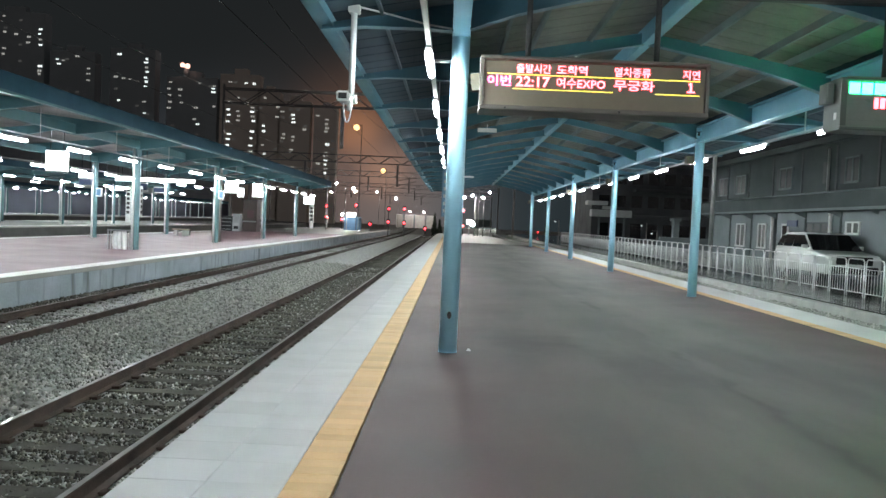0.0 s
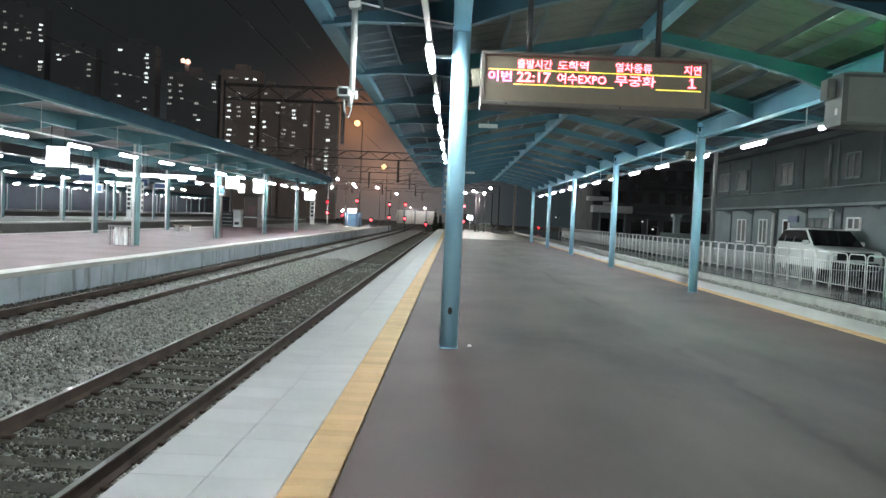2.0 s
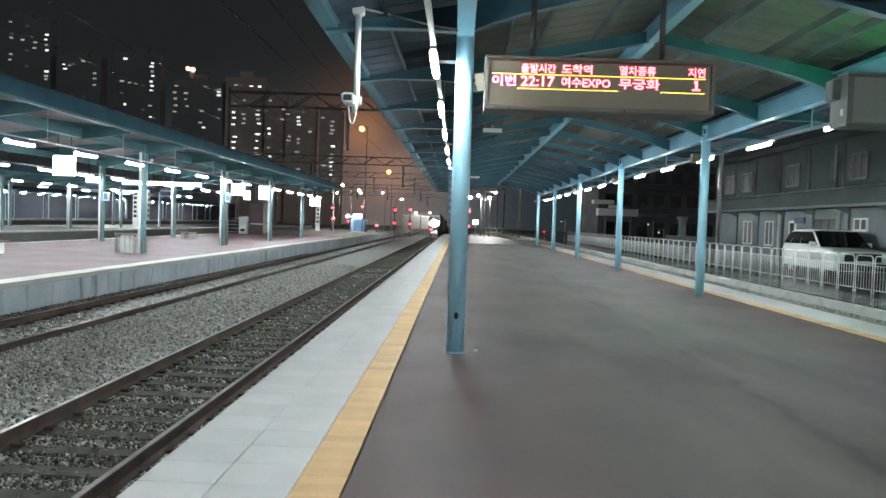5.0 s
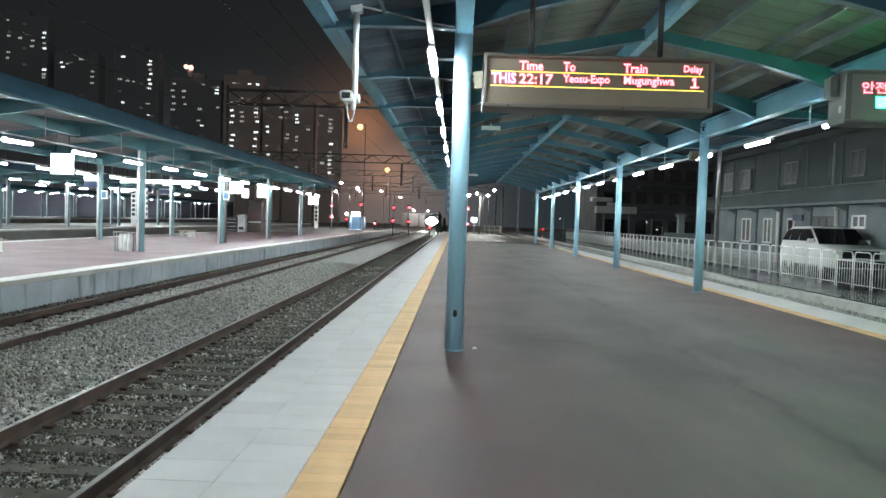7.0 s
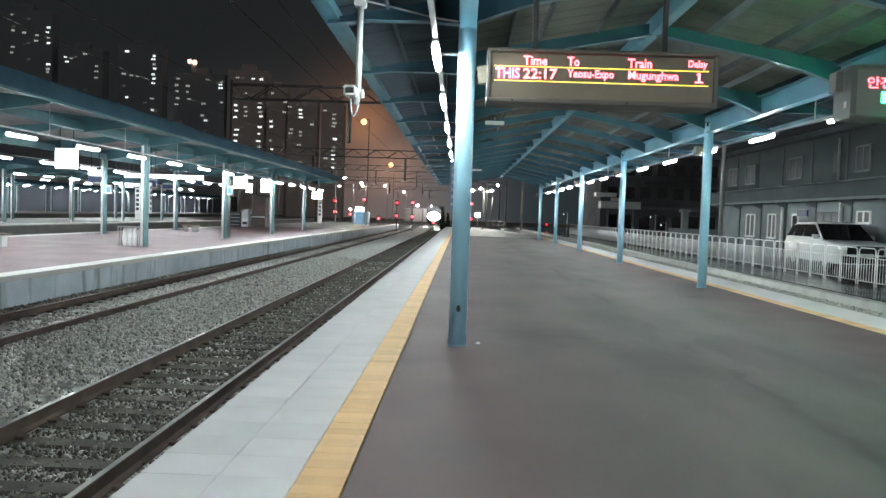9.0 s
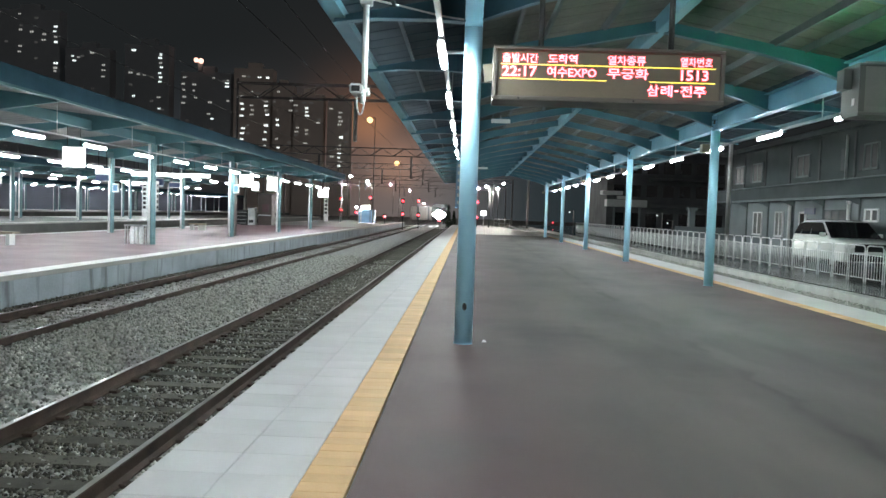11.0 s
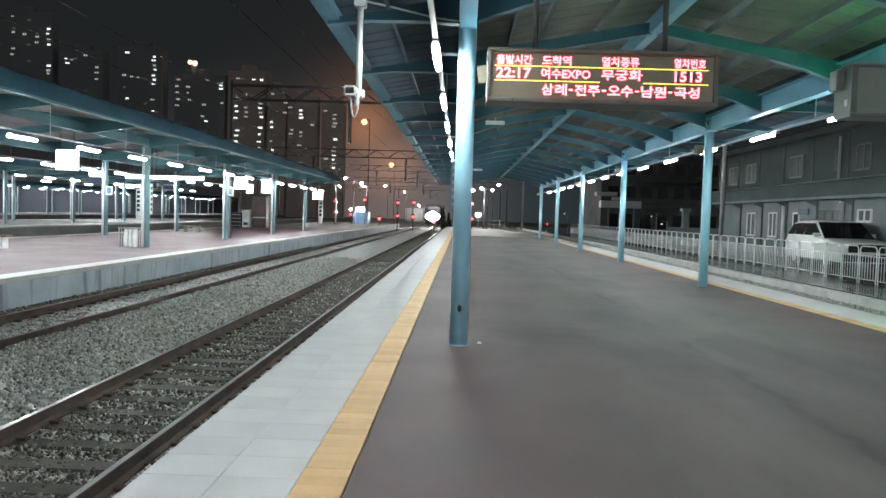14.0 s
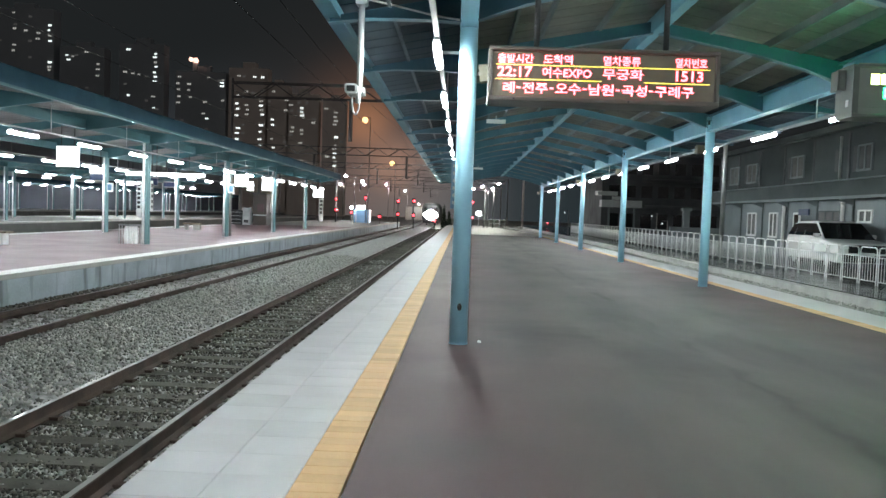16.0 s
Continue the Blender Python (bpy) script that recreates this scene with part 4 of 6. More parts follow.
def car():
    t = thing("parked_car", "white sport utility car parked behind the fence", "car")
    # local: nose to -y, x across, z up from the ground; length 4.75
    L, half = 4.75, 0.97
    lower = [(-2.33, 0.45), (-2.37, 0.62), (-2.34, 0.86), (-2.22, 1.0), (-1.0, 1.12), (2.2, 1.12), (2.36, 0.95), (2.37, 0.5), (2.25, 0.32), (-2.2, 0.30)]
    s = Shape()
    rings = []
    for x, k in ((-half, 0.93), (-half + 0.07, 1.0), (half - 0.07, 1.0), (half, 0.93)):
        rings.append([(x, y * (0.985 if k < 1 else 1), 0.68 + (z - 0.68) * k) for y, z in lower])
    n = len(lower)
    verts = [p for r in rings for p in r]
    faces = [(j * n + i, j * n + (i + 1) % n, (j + 1) * n + (i + 1) % n, (j + 1) * n + i) for j in range(3) for i in range(n)] + [tuple(range(n))[::-1], tuple(range(3 * n, 4 * n))]
    s.add(verts, faces)
    body = part("body", s, CAR_PAINT, t, "white painted car body")
    rounded(body, 0.07)
    roof = [(-1.12, 1.10), (-0.22, 1.69), (0.15, 1.765), (1.45, 1.745), (2.0, 1.62), (2.3, 1.10)]
    g = Shape()
    inset = lambda z: half - 0.04 - 0.15 * (z - 1.1) / 0.7
    g.add([(-inset(z), y, z) for y, z in roof] + [(inset(z), y, z) for y, z in roof], [(i, i + 1, 6 + i + 1, 6 + i) for i in range(5)] + [(0, 1, 2, 3, 4, 5), (11, 10, 9, 8, 7, 6)])
    rounded(part("cabin", g, CAR_PAINT, t), 0.06)
    ws = [(-1.10, 1.115), (-0.225, 1.688)]
    f = Shape()
    a = [(-(inset(z) - 0.035), y - 0.018, z + 0.014) for y, z in ws] + [(inset(z) - 0.035, y - 0.018, z + 0.014) for y, z in ws]
    b = [(x, y + 0.03, z - 0.02) for x, y, z in a]
    f.add(a + b, [(0, 1, 3, 2), (4, 6, 7, 5), (0, 4, 5, 1), (2, 3, 7, 6), (1, 5, 7, 3), (0, 2, 6, 4)])
    part("windscreen", f, GLASS, t, "dark windscreen")
    for s_ in (-1, 1):
        for y0, y1, y2, y3 in ((-0.90, -0.16, 0.62, 0.64), (0.66, 0.64, 1.42, 1.54), (1.56, 1.44, 1.90, 2.20)):
            q = [(y0 + 0.06, 1.20), (y1, 1.66), (y2, 1.66 if y2 < 1.5 else 1.60), (y3, 1.20)]
            o = [(s_ * (inset(z) + 0.012), y, z) for y, z in q]
            i = [(s_ * (inset(z) - 0.02), y, z) for y, z in q]
            part("side_window", Shape().add(o + i, [(0, 1, 2, 3), (7, 6, 5, 4), (0, 4, 5, 1), (1, 5, 6, 2), (2, 6, 7, 3), (3, 7, 4, 0)]), GLASS, t)
        part("wing_mirror", Shape().box(s_ * 1.0 - 0.11, s_ * 1.0 + 0.11, -0.72, -0.60, 1.15, 1.30, 0.03), CAR_PAINT, t)
        part("roof_rail", Shape().box(s_ * 0.66 - 0.02, s_ * 0.66 + 0.02, 0.1, 1.7, 1.765, 1.79, 0.008).box(s_ * 0.66 - 0.02, s_ * 0.66 + 0.02, 0.15, 0.25, 1.74, 1.766).box(s_ * 0.66 - 0.02, s_ * 0.66 + 0.02, 1.55, 1.65, 1.70, 1.766), DARK_STEEL, t)
        part("headlight", Shape().box(s_ * 0.70 - 0.2, s_ * 0.70 + 0.2, -2.38, -2.2, 0.80, 0.94, 0.03), STAINLESS, t, "clear headlight")
        for y in (-1.45, 1.42):
            w = part("wheel", Shape().rod((s_ * 0.72, y, 0.36), (s_ * 0.955, y, 0.36), 0.36, n=24), RUBBER, t)
            part("rim", Shape().rod((s_ * 0.93, y, 0.36), (s_ * 0.965, y, 0.36), 0.24, 0.21, n=16), STEEL, w, "alloy rim")
            part("wheel_arch", Shape().rod((s_ * 0.90, y, 0.38), (s_ * 0.948, y, 0.38), 0.43, n=24), BLACK, t)
    part("grille", Shape().box(-0.62, 0.62, -2.395, -2.3, 0.66, 0.95, 0.02), BLACK, t, "dark grille")
    part("bumper_intake", Shape().box(-0.82, 0.82, -2.40, -2.3, 0.34, 0.60, 0.03), BLACK, t)
    part("number_plate", Shape().box(-0.26, 0.26, -2.415, -2.395, 0.57, 0.69), WHITE_PAINT, t)
    return t


car().matrix_basis = pose(15.0, 30.75, YARD_Z, rz=-2) @ Matrix.Scale(1.06, 4)


# ---- two-storey panel building beyond the fence ----
def panel_building():
    t = thing("panel_building", "grey two-storey prefabricated office building at night", "building", at=pose(16.95, 47.36, YARD_Z, rz=-91.0))
    # local x runs along the front, which faces -y
    a, b, top = -3.0, 34.0, 5.85
    part("wall", Shape().box(a, b, 0.0, 7, 0, 2.84), PANEL, t, "light grey lower wall panels")
    part("wall", Shape().box(a, b, -0.15, 7, 3.62, top - 0.02), PANEL_SHADED, t, "upper wall panels in a darker tone for shade")
    part("balcony_front", Shape().prism([(-0.75, 2.86), (0.02, 2.86), (0.02, 3.60), (-0.70, 3.60)], "x", a - 0.1, b + 0.1), PANEL_SHADED, t, "plain band between the storeys")
    part("soffit_trim", Shape().box(a - 0.12, b + 0.12, -0.79, -0.76, 2.83, 2.95), PANEL, t)
    part("coping", Shape().box(a - 0.1, b + 0.1, -0.80, -0.66, 3.602, 3.66, 0.01), PANEL, t)
    part("parapet", Shape().box(a - 0.15, b + 0.15, -0.35, 7.15, top, top + 0.3, 0.03), PANEL_SHADED, t)
    u = -2.5
    while u < b:
        part("panel_joint", Shape().box(u - 0.05, u + 0.05, -0.05, 0.01, 0.05, 2.83), PANEL_SHADED, t)
        part("bracket", Shape().prism([(-0.7, 2.85), (-0.02, 2.85), (-0.02, 2.55)], "x", u - 0.05, u + 0.05), PANEL, t)
        part("panel_joint", Shape().box(u - 0.42, u - 0.26, -0.19, -0.14, 3.64, 5.7), DARK_WALL, t)
        u += 3.4

    def window(u0, u1, z0, z1, front, paint, lights=2, label=""):
        f = front
        fr = part("window", Shape().box(u0 - 0.07, u1 + 0.07, f - 0.08, f, z0 - 0.09, z0), paint, t, label)
        part("frame", Shape().box(u0 - 0.06, u1 + 0.06, f - 0.06, f, z1, z1 + 0.07).box(u0 - 0.06, u0, f - 0.06, f, z0, z1).box(u1, u1 + 0.06, f - 0.06, f, z0, z1), paint, fr)
        for k in range(lights):
            p0, p1 = u0 + (u1 - u0) * k / lights, u0 + (u1 - u0) * (k + 1) / lights
            for s0 in (p0 + 0.002, p1 - 0.06):
                part("sash_stile", Shape().box(s0, s0 + 0.058, f - 0.05, f - 0.002, z0, z1), paint, fr)
            part("pane", Shape().box(p0 + 0.06, p1 - 0.06, f - 0.03, f - 0.004, z0, z1), PANE_GREY, fr)

    for u0, u1 in ((2.06, 3.35), (5.37, 6.41)):
        window(u0, u1, 1.05, 2.24, 0.0, FRAME_PAINT, 2, "pale framed window")
    window(15.0, 16.05, 1.93, 2.33, 0.0, FRAME_PAINT, 2, "small high pale framed window")
    window(11.2, 13.4, 0.95, 2.30, 0.0, PANEL_SHADED, 3, "dark three-light window")
    for u0, u1 in ((-0.9, 0.6), (2.1, 3.5), (8.3, 9.7), (15.0, 16.1), (21.5, 22.8)):
        window(u0, u1, 4.08, 5.03, -0.15, PANEL, 2, "dim framed upper window")
        part("shutter", Shape().box(u0 - 0.42, u0 - 0.08, -0.20, -0.151, 4.0, 5.08), DARK_WALL, t)
    part("shutter", Shape().box(12.95, 13.38, -0.20, -0.151, 4.1, 5.05), DARK_WALL, t)
    part("door", Shape().box(8.6, 9.15, -0.05, -0.002, 0.05, 2.2), GLASS, t, "dark glazed door")
    part("door_frame", Shape().box(8.5, 8.6, -0.07, -0.002, 0.05, 2.3).box(9.15, 9.25, -0.07, -0.002, 0.05, 2.3).box(8.6, 9.15, -0.07, -0.002, 2.2, 2.3), FRAME_PAINT, t)
    part("door_sign", Shape().box(9.28, 10.4, -0.14, -0.08, 2.16, 2.46), SIGN_NAVY, t, "small navy blue sign")
    # white enamel replaces the lamps' reflections on polished pipes
    for u in (7.45, 13.75):
        pipe = part("downpipe", Shape().rod((u, -0.12, 0), (u, -0.12, 2.62), 0.08, n=16), WHITE_PAINT, t, "downpipe whitened to imitate gleaming steel")
        part("hopper", Shape().rod((u, -0.12, 2.62), (u, -0.12, 2.75), 0.085, 0.12, n=16), WHITE_PAINT, pipe)
    part("annex_wall", Shape().box(17.05, b, -0.30, -0.06, 0, 2.80), PANEL, t, "plain pale wall panel")
    part("upper_pipe", Shape().rod((13.6, -0.26, 3.7), (13.6, -0.26, 5.6), 0.06, n=8), STEEL, t)
    return t


panel_building()
pole = thing("utility_pole", "tall grey steel utility pole behind the fence", "pole")
part("shaft", Shape().rod((12.9, 38.0, YARD_Z), (12.9, 38.0, 9.5), 0.11, 0.08, n=12), STEEL, pole)
old = thing("old_building", "dark unlit building with pale balcony ledges", "building", at=pose(14.6, 80, YARD_Z))
part("wall", Shape().box(0, 26, 0, 14, 0, 8.4), DARK_WALL, old)
part("roof_slab", Shape().box(-0.5, 26.5, -0.6, 14.5, 8.402, 8.75, 0.04), DARK_WALL, old)
for x0, x1, z0, z1 in ((-0.7, 1.4, 4.1, 4.5), (-0.2, 3.9, 2.9, 3.62), (4.2, 12.0, 5.6, 5.9), (4.2, 12.0, 2.9, 3.2)):
    part("balcony_ledge", Shape().box(x0, x1, -1.3, 0, z0, z1, 0.04), FRAME_PAINT if x1 < 4 else DARK_WALL, old, "pale balcony front" if x1 < 4 else "")
part("shop_sign", Shape().box(0.8, 2.0, -1.45, -1.31, 3.66, 4.0), FRAME_PAINT, old, "small pale sign")
for k in range(7):
    for z0, z1 in ((0.8, 2.3), (4.0, 5.2), (6.4, 7.6)):
        part("window", Shape().box(0.7 + 1.7 * k, 1.8 + 1.7 * k, -0.03, 0.02, z0, z1), GLASS, old)
for k in range(3):
    part("pillar", Shape().box(0.5 + 1.3 * k, 0.68 + 1.3 * k, -1.2, -1.02, 0, 2.9), PANEL, old)
gate = thing("gate_pillar", "pale square gate pillar beyond the fence", "pillar")
part("shaft", Shape().box(15.2, 15.6, 52.4, 52.8, YARD_Z, 2.35), PANEL, gate)
part("cap", Shape().box(15.1, 15.7, 52.3, 52.9, 2.352, 2.55), PANEL, gate)
shed = thing("yard_wall", "pale low yard wall beyond the fence", "wall")
part("wall_slab", Shape().box(14.2, 17.5, 52, 52.25, YARD_Z, 1.25, 0.02), PANEL, shed)


# ---- far platforms ----
def far_platform(x_edge, width, y0, y1, y_shift, posts, label, canopy_end, floor=None, red_end=72.0, overhang=2.1, bay=BAY, side=None):
    """A platform to the left with its own canopy; x_edge is the edge nearer the camera's side."""
    p = thing("far_platform", label, "platform", kind="structure")
    xb = x_edge - width
    part("platform_body", Shape().box(xb + 0.05, x_edge - 0.05, y0, y1, -0.74, -0.10), side or WALL_PAINT, p, "whitewashed platform side with stains" if side is None else "dark grey concrete platform side")
    part("platform_surface", Shape().box(xb + 0.55, x_edge - 0.55, y0, red_end, -0.11, 0.0), floor or RED_FLOOR, p, "red coated platform floor" if floor is None else "grey concrete platform floor")
    part("platform_surface", Shape().box(xb + 0.55, x_edge - 0.55, red_end + 0.004, y1, -0.11, 0.0), CONCRETE, p, "grey concrete platform floor")
    for a, b in ((x_edge - 0.548, x_edge), (xb, xb + 0.548)):
        part("edge_stone", Shape().box(a, b, y0, y1, -0.12, 0.004, 0.01), PALE_CONCRETE, p, "pale edge stones")
    c = thing("far_canopy", "teal steel canopy over a far platform", "canopy", kind="structure")
    ridge = (posts[0] + posts[1]) / 2
    half = abs(posts[0] - ridge) + overhang
    rz, ez = 4.80, 4.27
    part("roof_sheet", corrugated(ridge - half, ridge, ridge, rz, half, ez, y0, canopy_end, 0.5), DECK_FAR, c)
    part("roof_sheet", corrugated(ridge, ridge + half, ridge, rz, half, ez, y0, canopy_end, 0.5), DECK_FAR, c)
    for s in (-1, 1):
        x = ridge + s * half
        part("fascia", Shape().prism([(x - 0.04, ez - 0.02), (x + 0.04, ez - 0.02), (x + 0.04, ez + 0.42), (x - 0.04, ez + 0.42)], "y", y0, canopy_end), ROOF_TOP, c, "dark blue roof edge")
        part("gutter", Shape().prism([(x - 0.07, ez - 0.09), (x + 0.07, ez - 0.09), (x + 0.07, ez - 0.022), (x - 0.07, ez - 0.022)], "y", y0, canopy_end), TEAL_BEAM, c, "teal gutter")
    for x in posts:
        part("girder", Shape().box(x - 0.08, x + 0.08, y0, canopy_end, 3.95, 4.25, 0.01), TEAL_BEAM, c)
    raf = Shape()
    up = lambda x: roof_z(x, ridge, rz, half, ez) - 0.02
    pts = [ridge - half + 0.05, posts[1], ridge, posts[0], ridge + half - 0.05]
    low = [up(pts[0]) - 0.10, 3.9, up(ridge) - 0.22, 3.9, up(pts[4]) - 0.10]
    raf.prism(list(zip(pts, low)) + [(x, up(x)) for x in pts[::-1]], "y", -0.06, 0.06)
    rm = raf.mesh("rafter", TEAL_BEAM)
    pm = Shape().box(-0.10, 0.10, -0.05, 0.05, 0, 3.95, 0.02).box(-0.05, 0.05, -0.11, 0.11, 0, 3.95, 0.02).mesh("post", TEAL)
    pipe = Shape().rod((-0.12, -0.12, 0.0), (-0.12, -0.12, 3.94), 0.05, n=10).mesh("downpipe", STAINLESS)
    y = y_shift
    while y < canopy_end:
        shared("rafter", rm, c, pose(0, y, 0))
        shared("rafter", rm, c, pose(0, y + bay / 2, 0))
        for x in posts:
            shared("post", pm, c, pose(x, y, 0))
            shared("downpipe", pipe, c, pose(x, y, 0))
        y += bay
    return p


far_platform(-9.62, 10.95, -12, 120, 29.75 - 3 * 10.2, (-12.35, -18.78), "far island platform with red floor", 66.0, overhang=1.77, bay=10.2)
far_platform(-30.6, 11.0, -12, 160, 5.98, (-33.7, -39.0), "second far platform behind the first", 95.0, DULL_FLOOR, side=DULL_FLOOR)
far_platform(-60.5, 11.0, -12, 260, 8.0, (-64.4, -69.0), "third far platform in the distance", 214.0, DULL_FLOOR, side=DULL_FLOOR)
# added wall whose bluish grey stands in for haze beyond the platforms
bound = part("haze_wall", Shape().box(-77, -76, -20, 262, -0.74, 5.4), HAZE_WALL, kind="structure")
tagged(bound, "long added bluish-grey wall standing in for haze", "wall")
far_light = tube_light("bright tube light under a far canopy", FAR_TUBE, 0.085, 0.042, 0.10)
far_light.matrix_basis = pose(-12.0, 16.9, 3.40)
for k in range(1, 14):
    copy_thing(far_light, pose(-12.0, 16.9 + 3.71 * k, 3.40))
for k in range(13):
    copy_thing(far_light, pose(-19.14, 16.6 + 3.7 * k, 3.43))
for x, y, z, step, n in ((-33.7, 36.85, 3.70, 4.15, 15), (-39.2, 38.0, 3.70, 8.3, 7), (-64.4, 83.5, 4.03, 4.75, 28), (-70.4, 84.0, 4.03, 4.75, 28)):
    for k in range(n):
        copy_thing(far_light, pose(x, y + step * k, z))


for x in (-12.0, -19.14):
    t = thing("light_trunking", "pale trunking rail under a far canopy", "trunking")
    part("rail", Shape().box(x - 0.03, x + 0.03, 10, 63, 3.525, 3.565), STEEL, t)
    for k in range(11):
        part("hanger", Shape().rod((x, 12 + 5 * k, 3.56), (x, 12 + 5 * k, 4.4), 0.012, n=6), STEEL, t)


def light_box(name, label, x0, x1, z0, z1, y, drop, lit=True):
    t = thing(name, label, "sign", group="hanging signs on the far platform")
    part("face", Shape().box(x0 + 0.02, x1 - 0.02, y - 0.07, y + 0.07, z0 + 0.02, z1 - 0.02), SIGN_LIT if lit else SIGN_NAVY, t, "glowing white face" if lit else "blue sign face")
    for z in (z0, z1):
        part("frame_bar", Shape().box(x0, x1, y - 0.06, y + 0.06, z - 0.02, z + 0.02), STEEL, t)
    for x in (x0 + 0.2 * (x1 - x0), x1 - 0.2 * (x1 - x0)):
        part("hanger", Shape().rod((x, y, z1), (x, y, drop), 0.015, n=6), DARK_STEEL, t)
    return t


light_box("light_box_sign", "white glowing square sign under the far canopy", -13.96, -13.2, 2.77, 3.47, 26.0, 4.25)
light_box("light_box_sign", "white glowing sign under the far canopy", -14.23, -13.39, 2.84, 3.6, 47.5, 4.2)
light_box("light_box_sign", "small white glowing sign under the far canopy", -13.72, -13.31, 2.63, 3.2, 48.5, 4.2)
light_box("light_box_sign", "white glowing sign under the far canopy", -14.08, -13.16, 2.78, 3.75, 53.5, 4.2)
light_box("light_box_sign", "white glowing sign near the canopy's end", -12.5, -11.65, 2.6, 3.25, 64.0, 4.3)
light_box("light_box_sign", "long glowing train display under the far canopy", -19.1, -14.6, 3.16, 3.38, 43.0, 4.4)
for x0, x1, z0, z1, y in ((-17.73, -17.1, 2.60, 2.92, 36.0), (-12.95, -12.65, 2.36, 2.68, 31.5)):
    light_box("guide_sign", "small navy guide sign in a pale frame", x0, x1, z0, z1, y, 4.2, lit=False)
light_box("light_box_sign", "narrow white glowing sign above a guide sign", -17.73, -17.1, 2.96, 3.2, 36.0, 4.2)
light_box("light_box_sign", "small white glowing sign under the far canopy", -19.5, -19.08, 2.62, 2.86, 44.0, 4.2)


def name_pillar(x, y):
    """A tall white pillar with a column of dark writing."""
    t = thing("name_pillar", "tall white pillar with a column of dark writing", "sign", group="name pillars on the far platforms")
    part("panel", Shape().box(x - 0.28, x + 0.28, y - 0.06, y + 0.06, 0.02, 4.1, 0.02), WHITE_PAINT, t)
    for k in range(6):
        part("bar", Shape().box(x - 0.17, x + 0.17, y - 0.07, y - 0.061, 1.0 + 0.5 * k, 1.32 + 0.5 * k), BLACK, t)
    return t


name_pillar(-36.0, 84.4)
name_pillar(-18.26, 99.0)
post_end = thing("corner_pole", "slim pale pole at the far platform's end", "pole")
part("shaft", Shape().rod((-18.0, 109.5, 0.0), (-18.0, 109.5, 7.4), 0.09, n=10), STAINLESS, post_end)
part("cap", Shape().rod((-18.0, 109.5, 7.4), (-18.0, 109.5, 7.48), 0.11, n=10), STAINLESS, post_end)
bin_rack = thing("recycling_bin", "metal recycling stand with pale crumpled plastic bags", "bin")
part("top", Shape().box(-13.30, -12.52, 29.30, 29.60, 0.72, 0.77, 0.01), STEEL, bin_rack)
for x in (-13.28, -12.56):
    for y in (29.31, 29.55):
        part("leg", Shape().box(x, x + 0.03, y, y + 0.03, 0.0, 0.72), STEEL, bin_rack)
for k in range(3):
    bag = Shape()
    rng = random.Random(50 + k)
    rings = [[(-13.02 + 0.17 * k + 0.11 * w * math.cos(a) * rng.uniform(0.75, 1.05), 29.45 + 0.14 * w * math.sin(a) * rng.uniform(0.8, 1.05), z) for a in [math.pi * i / 6 for i in range(12)]] for z, w in ((0.005, 0.8), (0.12, 1.0), (0.35, 1.05), (0.55, 0.95), (0.70, 0.85))]
    bag.add([v for r in rings for v in r], [(12 * j + i, 12 * j + (i + 1) % 12, 12 * j + 12 + (i + 1) % 12, 12 * j + 12 + i) for j in range(4) for i in range(12)] + [tuple(range(12))[::-1]])
    part("bag", bag, WHITE_PAINT, bin_rack, "pale crumpled plastic bag")
wide = thing("low_bench", "small wooden-topped bench on the far platform", "bench")
part("seat", Shape().box(-17.2, -15.72, 26.0, 26.45, 0.40, 0.47, 0.012), BENCH_WOOD, wide, "yellowish wooden seat")
for x in (-17.05, -16.0):
    part("leg", Shape().box(x, x + 0.14, 26.05, 26.4, 0.0, 0.40, 0.01), WHITE_PAINT, wide)
low = thing("low_bench", "small wooden-topped bench on the far platform", "bench")
part("seat", Shape().box(-17.8, -16.7, 48.4, 48.8, 0.36, 0.44, 0.01), BENCH_WOOD, low)
part("leg", Shape().box(-17.7, -17.5, 48.45, 48.75, 0.0, 0.36), CONCRETE, low)
part("leg", Shape().box(-17.15, -16.75, 48.45, 48.75, 0.0, 0.36), CONCRETE, low)
vend = thing("vending_machine", "pale vending machine on the far platform", "vending machine")
part("body", Shape().box(-19.38, -18.72, 67.2, 67.9, 0.0, 1.53, 0.03), FRAME_PAINT, vend)
part("front_panel", Shape().box(-19.3, -18.8, 67.16, 67.19, 0.75, 1.42), STEEL, vend)
part("delivery_hatch", Shape().box(-19.25, -18.85, 67.16, 67.19, 0.2, 0.45), DARK_STEEL, vend)
kiosk = thing("kiosk", "brown kiosk box on the far platform", "kiosk")
part("body", Shape().box(-18.58, -17.35, 67.6, 69.0, 0.0, 2.75, 0.04), BROWN_BOX, kiosk)
part("roof", Shape().box(-18.68, -17.25, 67.45, 69.1, 2.752, 2.85, 0.02), DARK_STEEL, kiosk)
part("poster", Shape().box(-18.2, -17.6, 67.57, 67.6, 1.2, 1.9), RED_FLOOR, kiosk, "faded red panel")
part("counter", Shape().box(-18.5, -17.4, 67.35, 67.6, 0.85, 0.95), STEEL, kiosk)
rack = thing("newspaper_rack", "dark slatted rack beside the vending machine", "rack")
part("back_panel", Shape().box(-20.4, -19.46, 67.5, 67.54, 0.0, 1.3), DARK_STEEL, rack)
for k in range(4):
    part("shelf", Shape().box(-20.38, -19.48, 67.2, 67.5, 0.12 + 0.32 * k, 0.16 + 0.32 * k), STEEL, rack)
for x in (-20.42, -19.48):
    part("side_panel", Shape().box(x, x + 0.03, 67.18, 67.5, 0.0, 1.3), DARK_STEEL, rack)


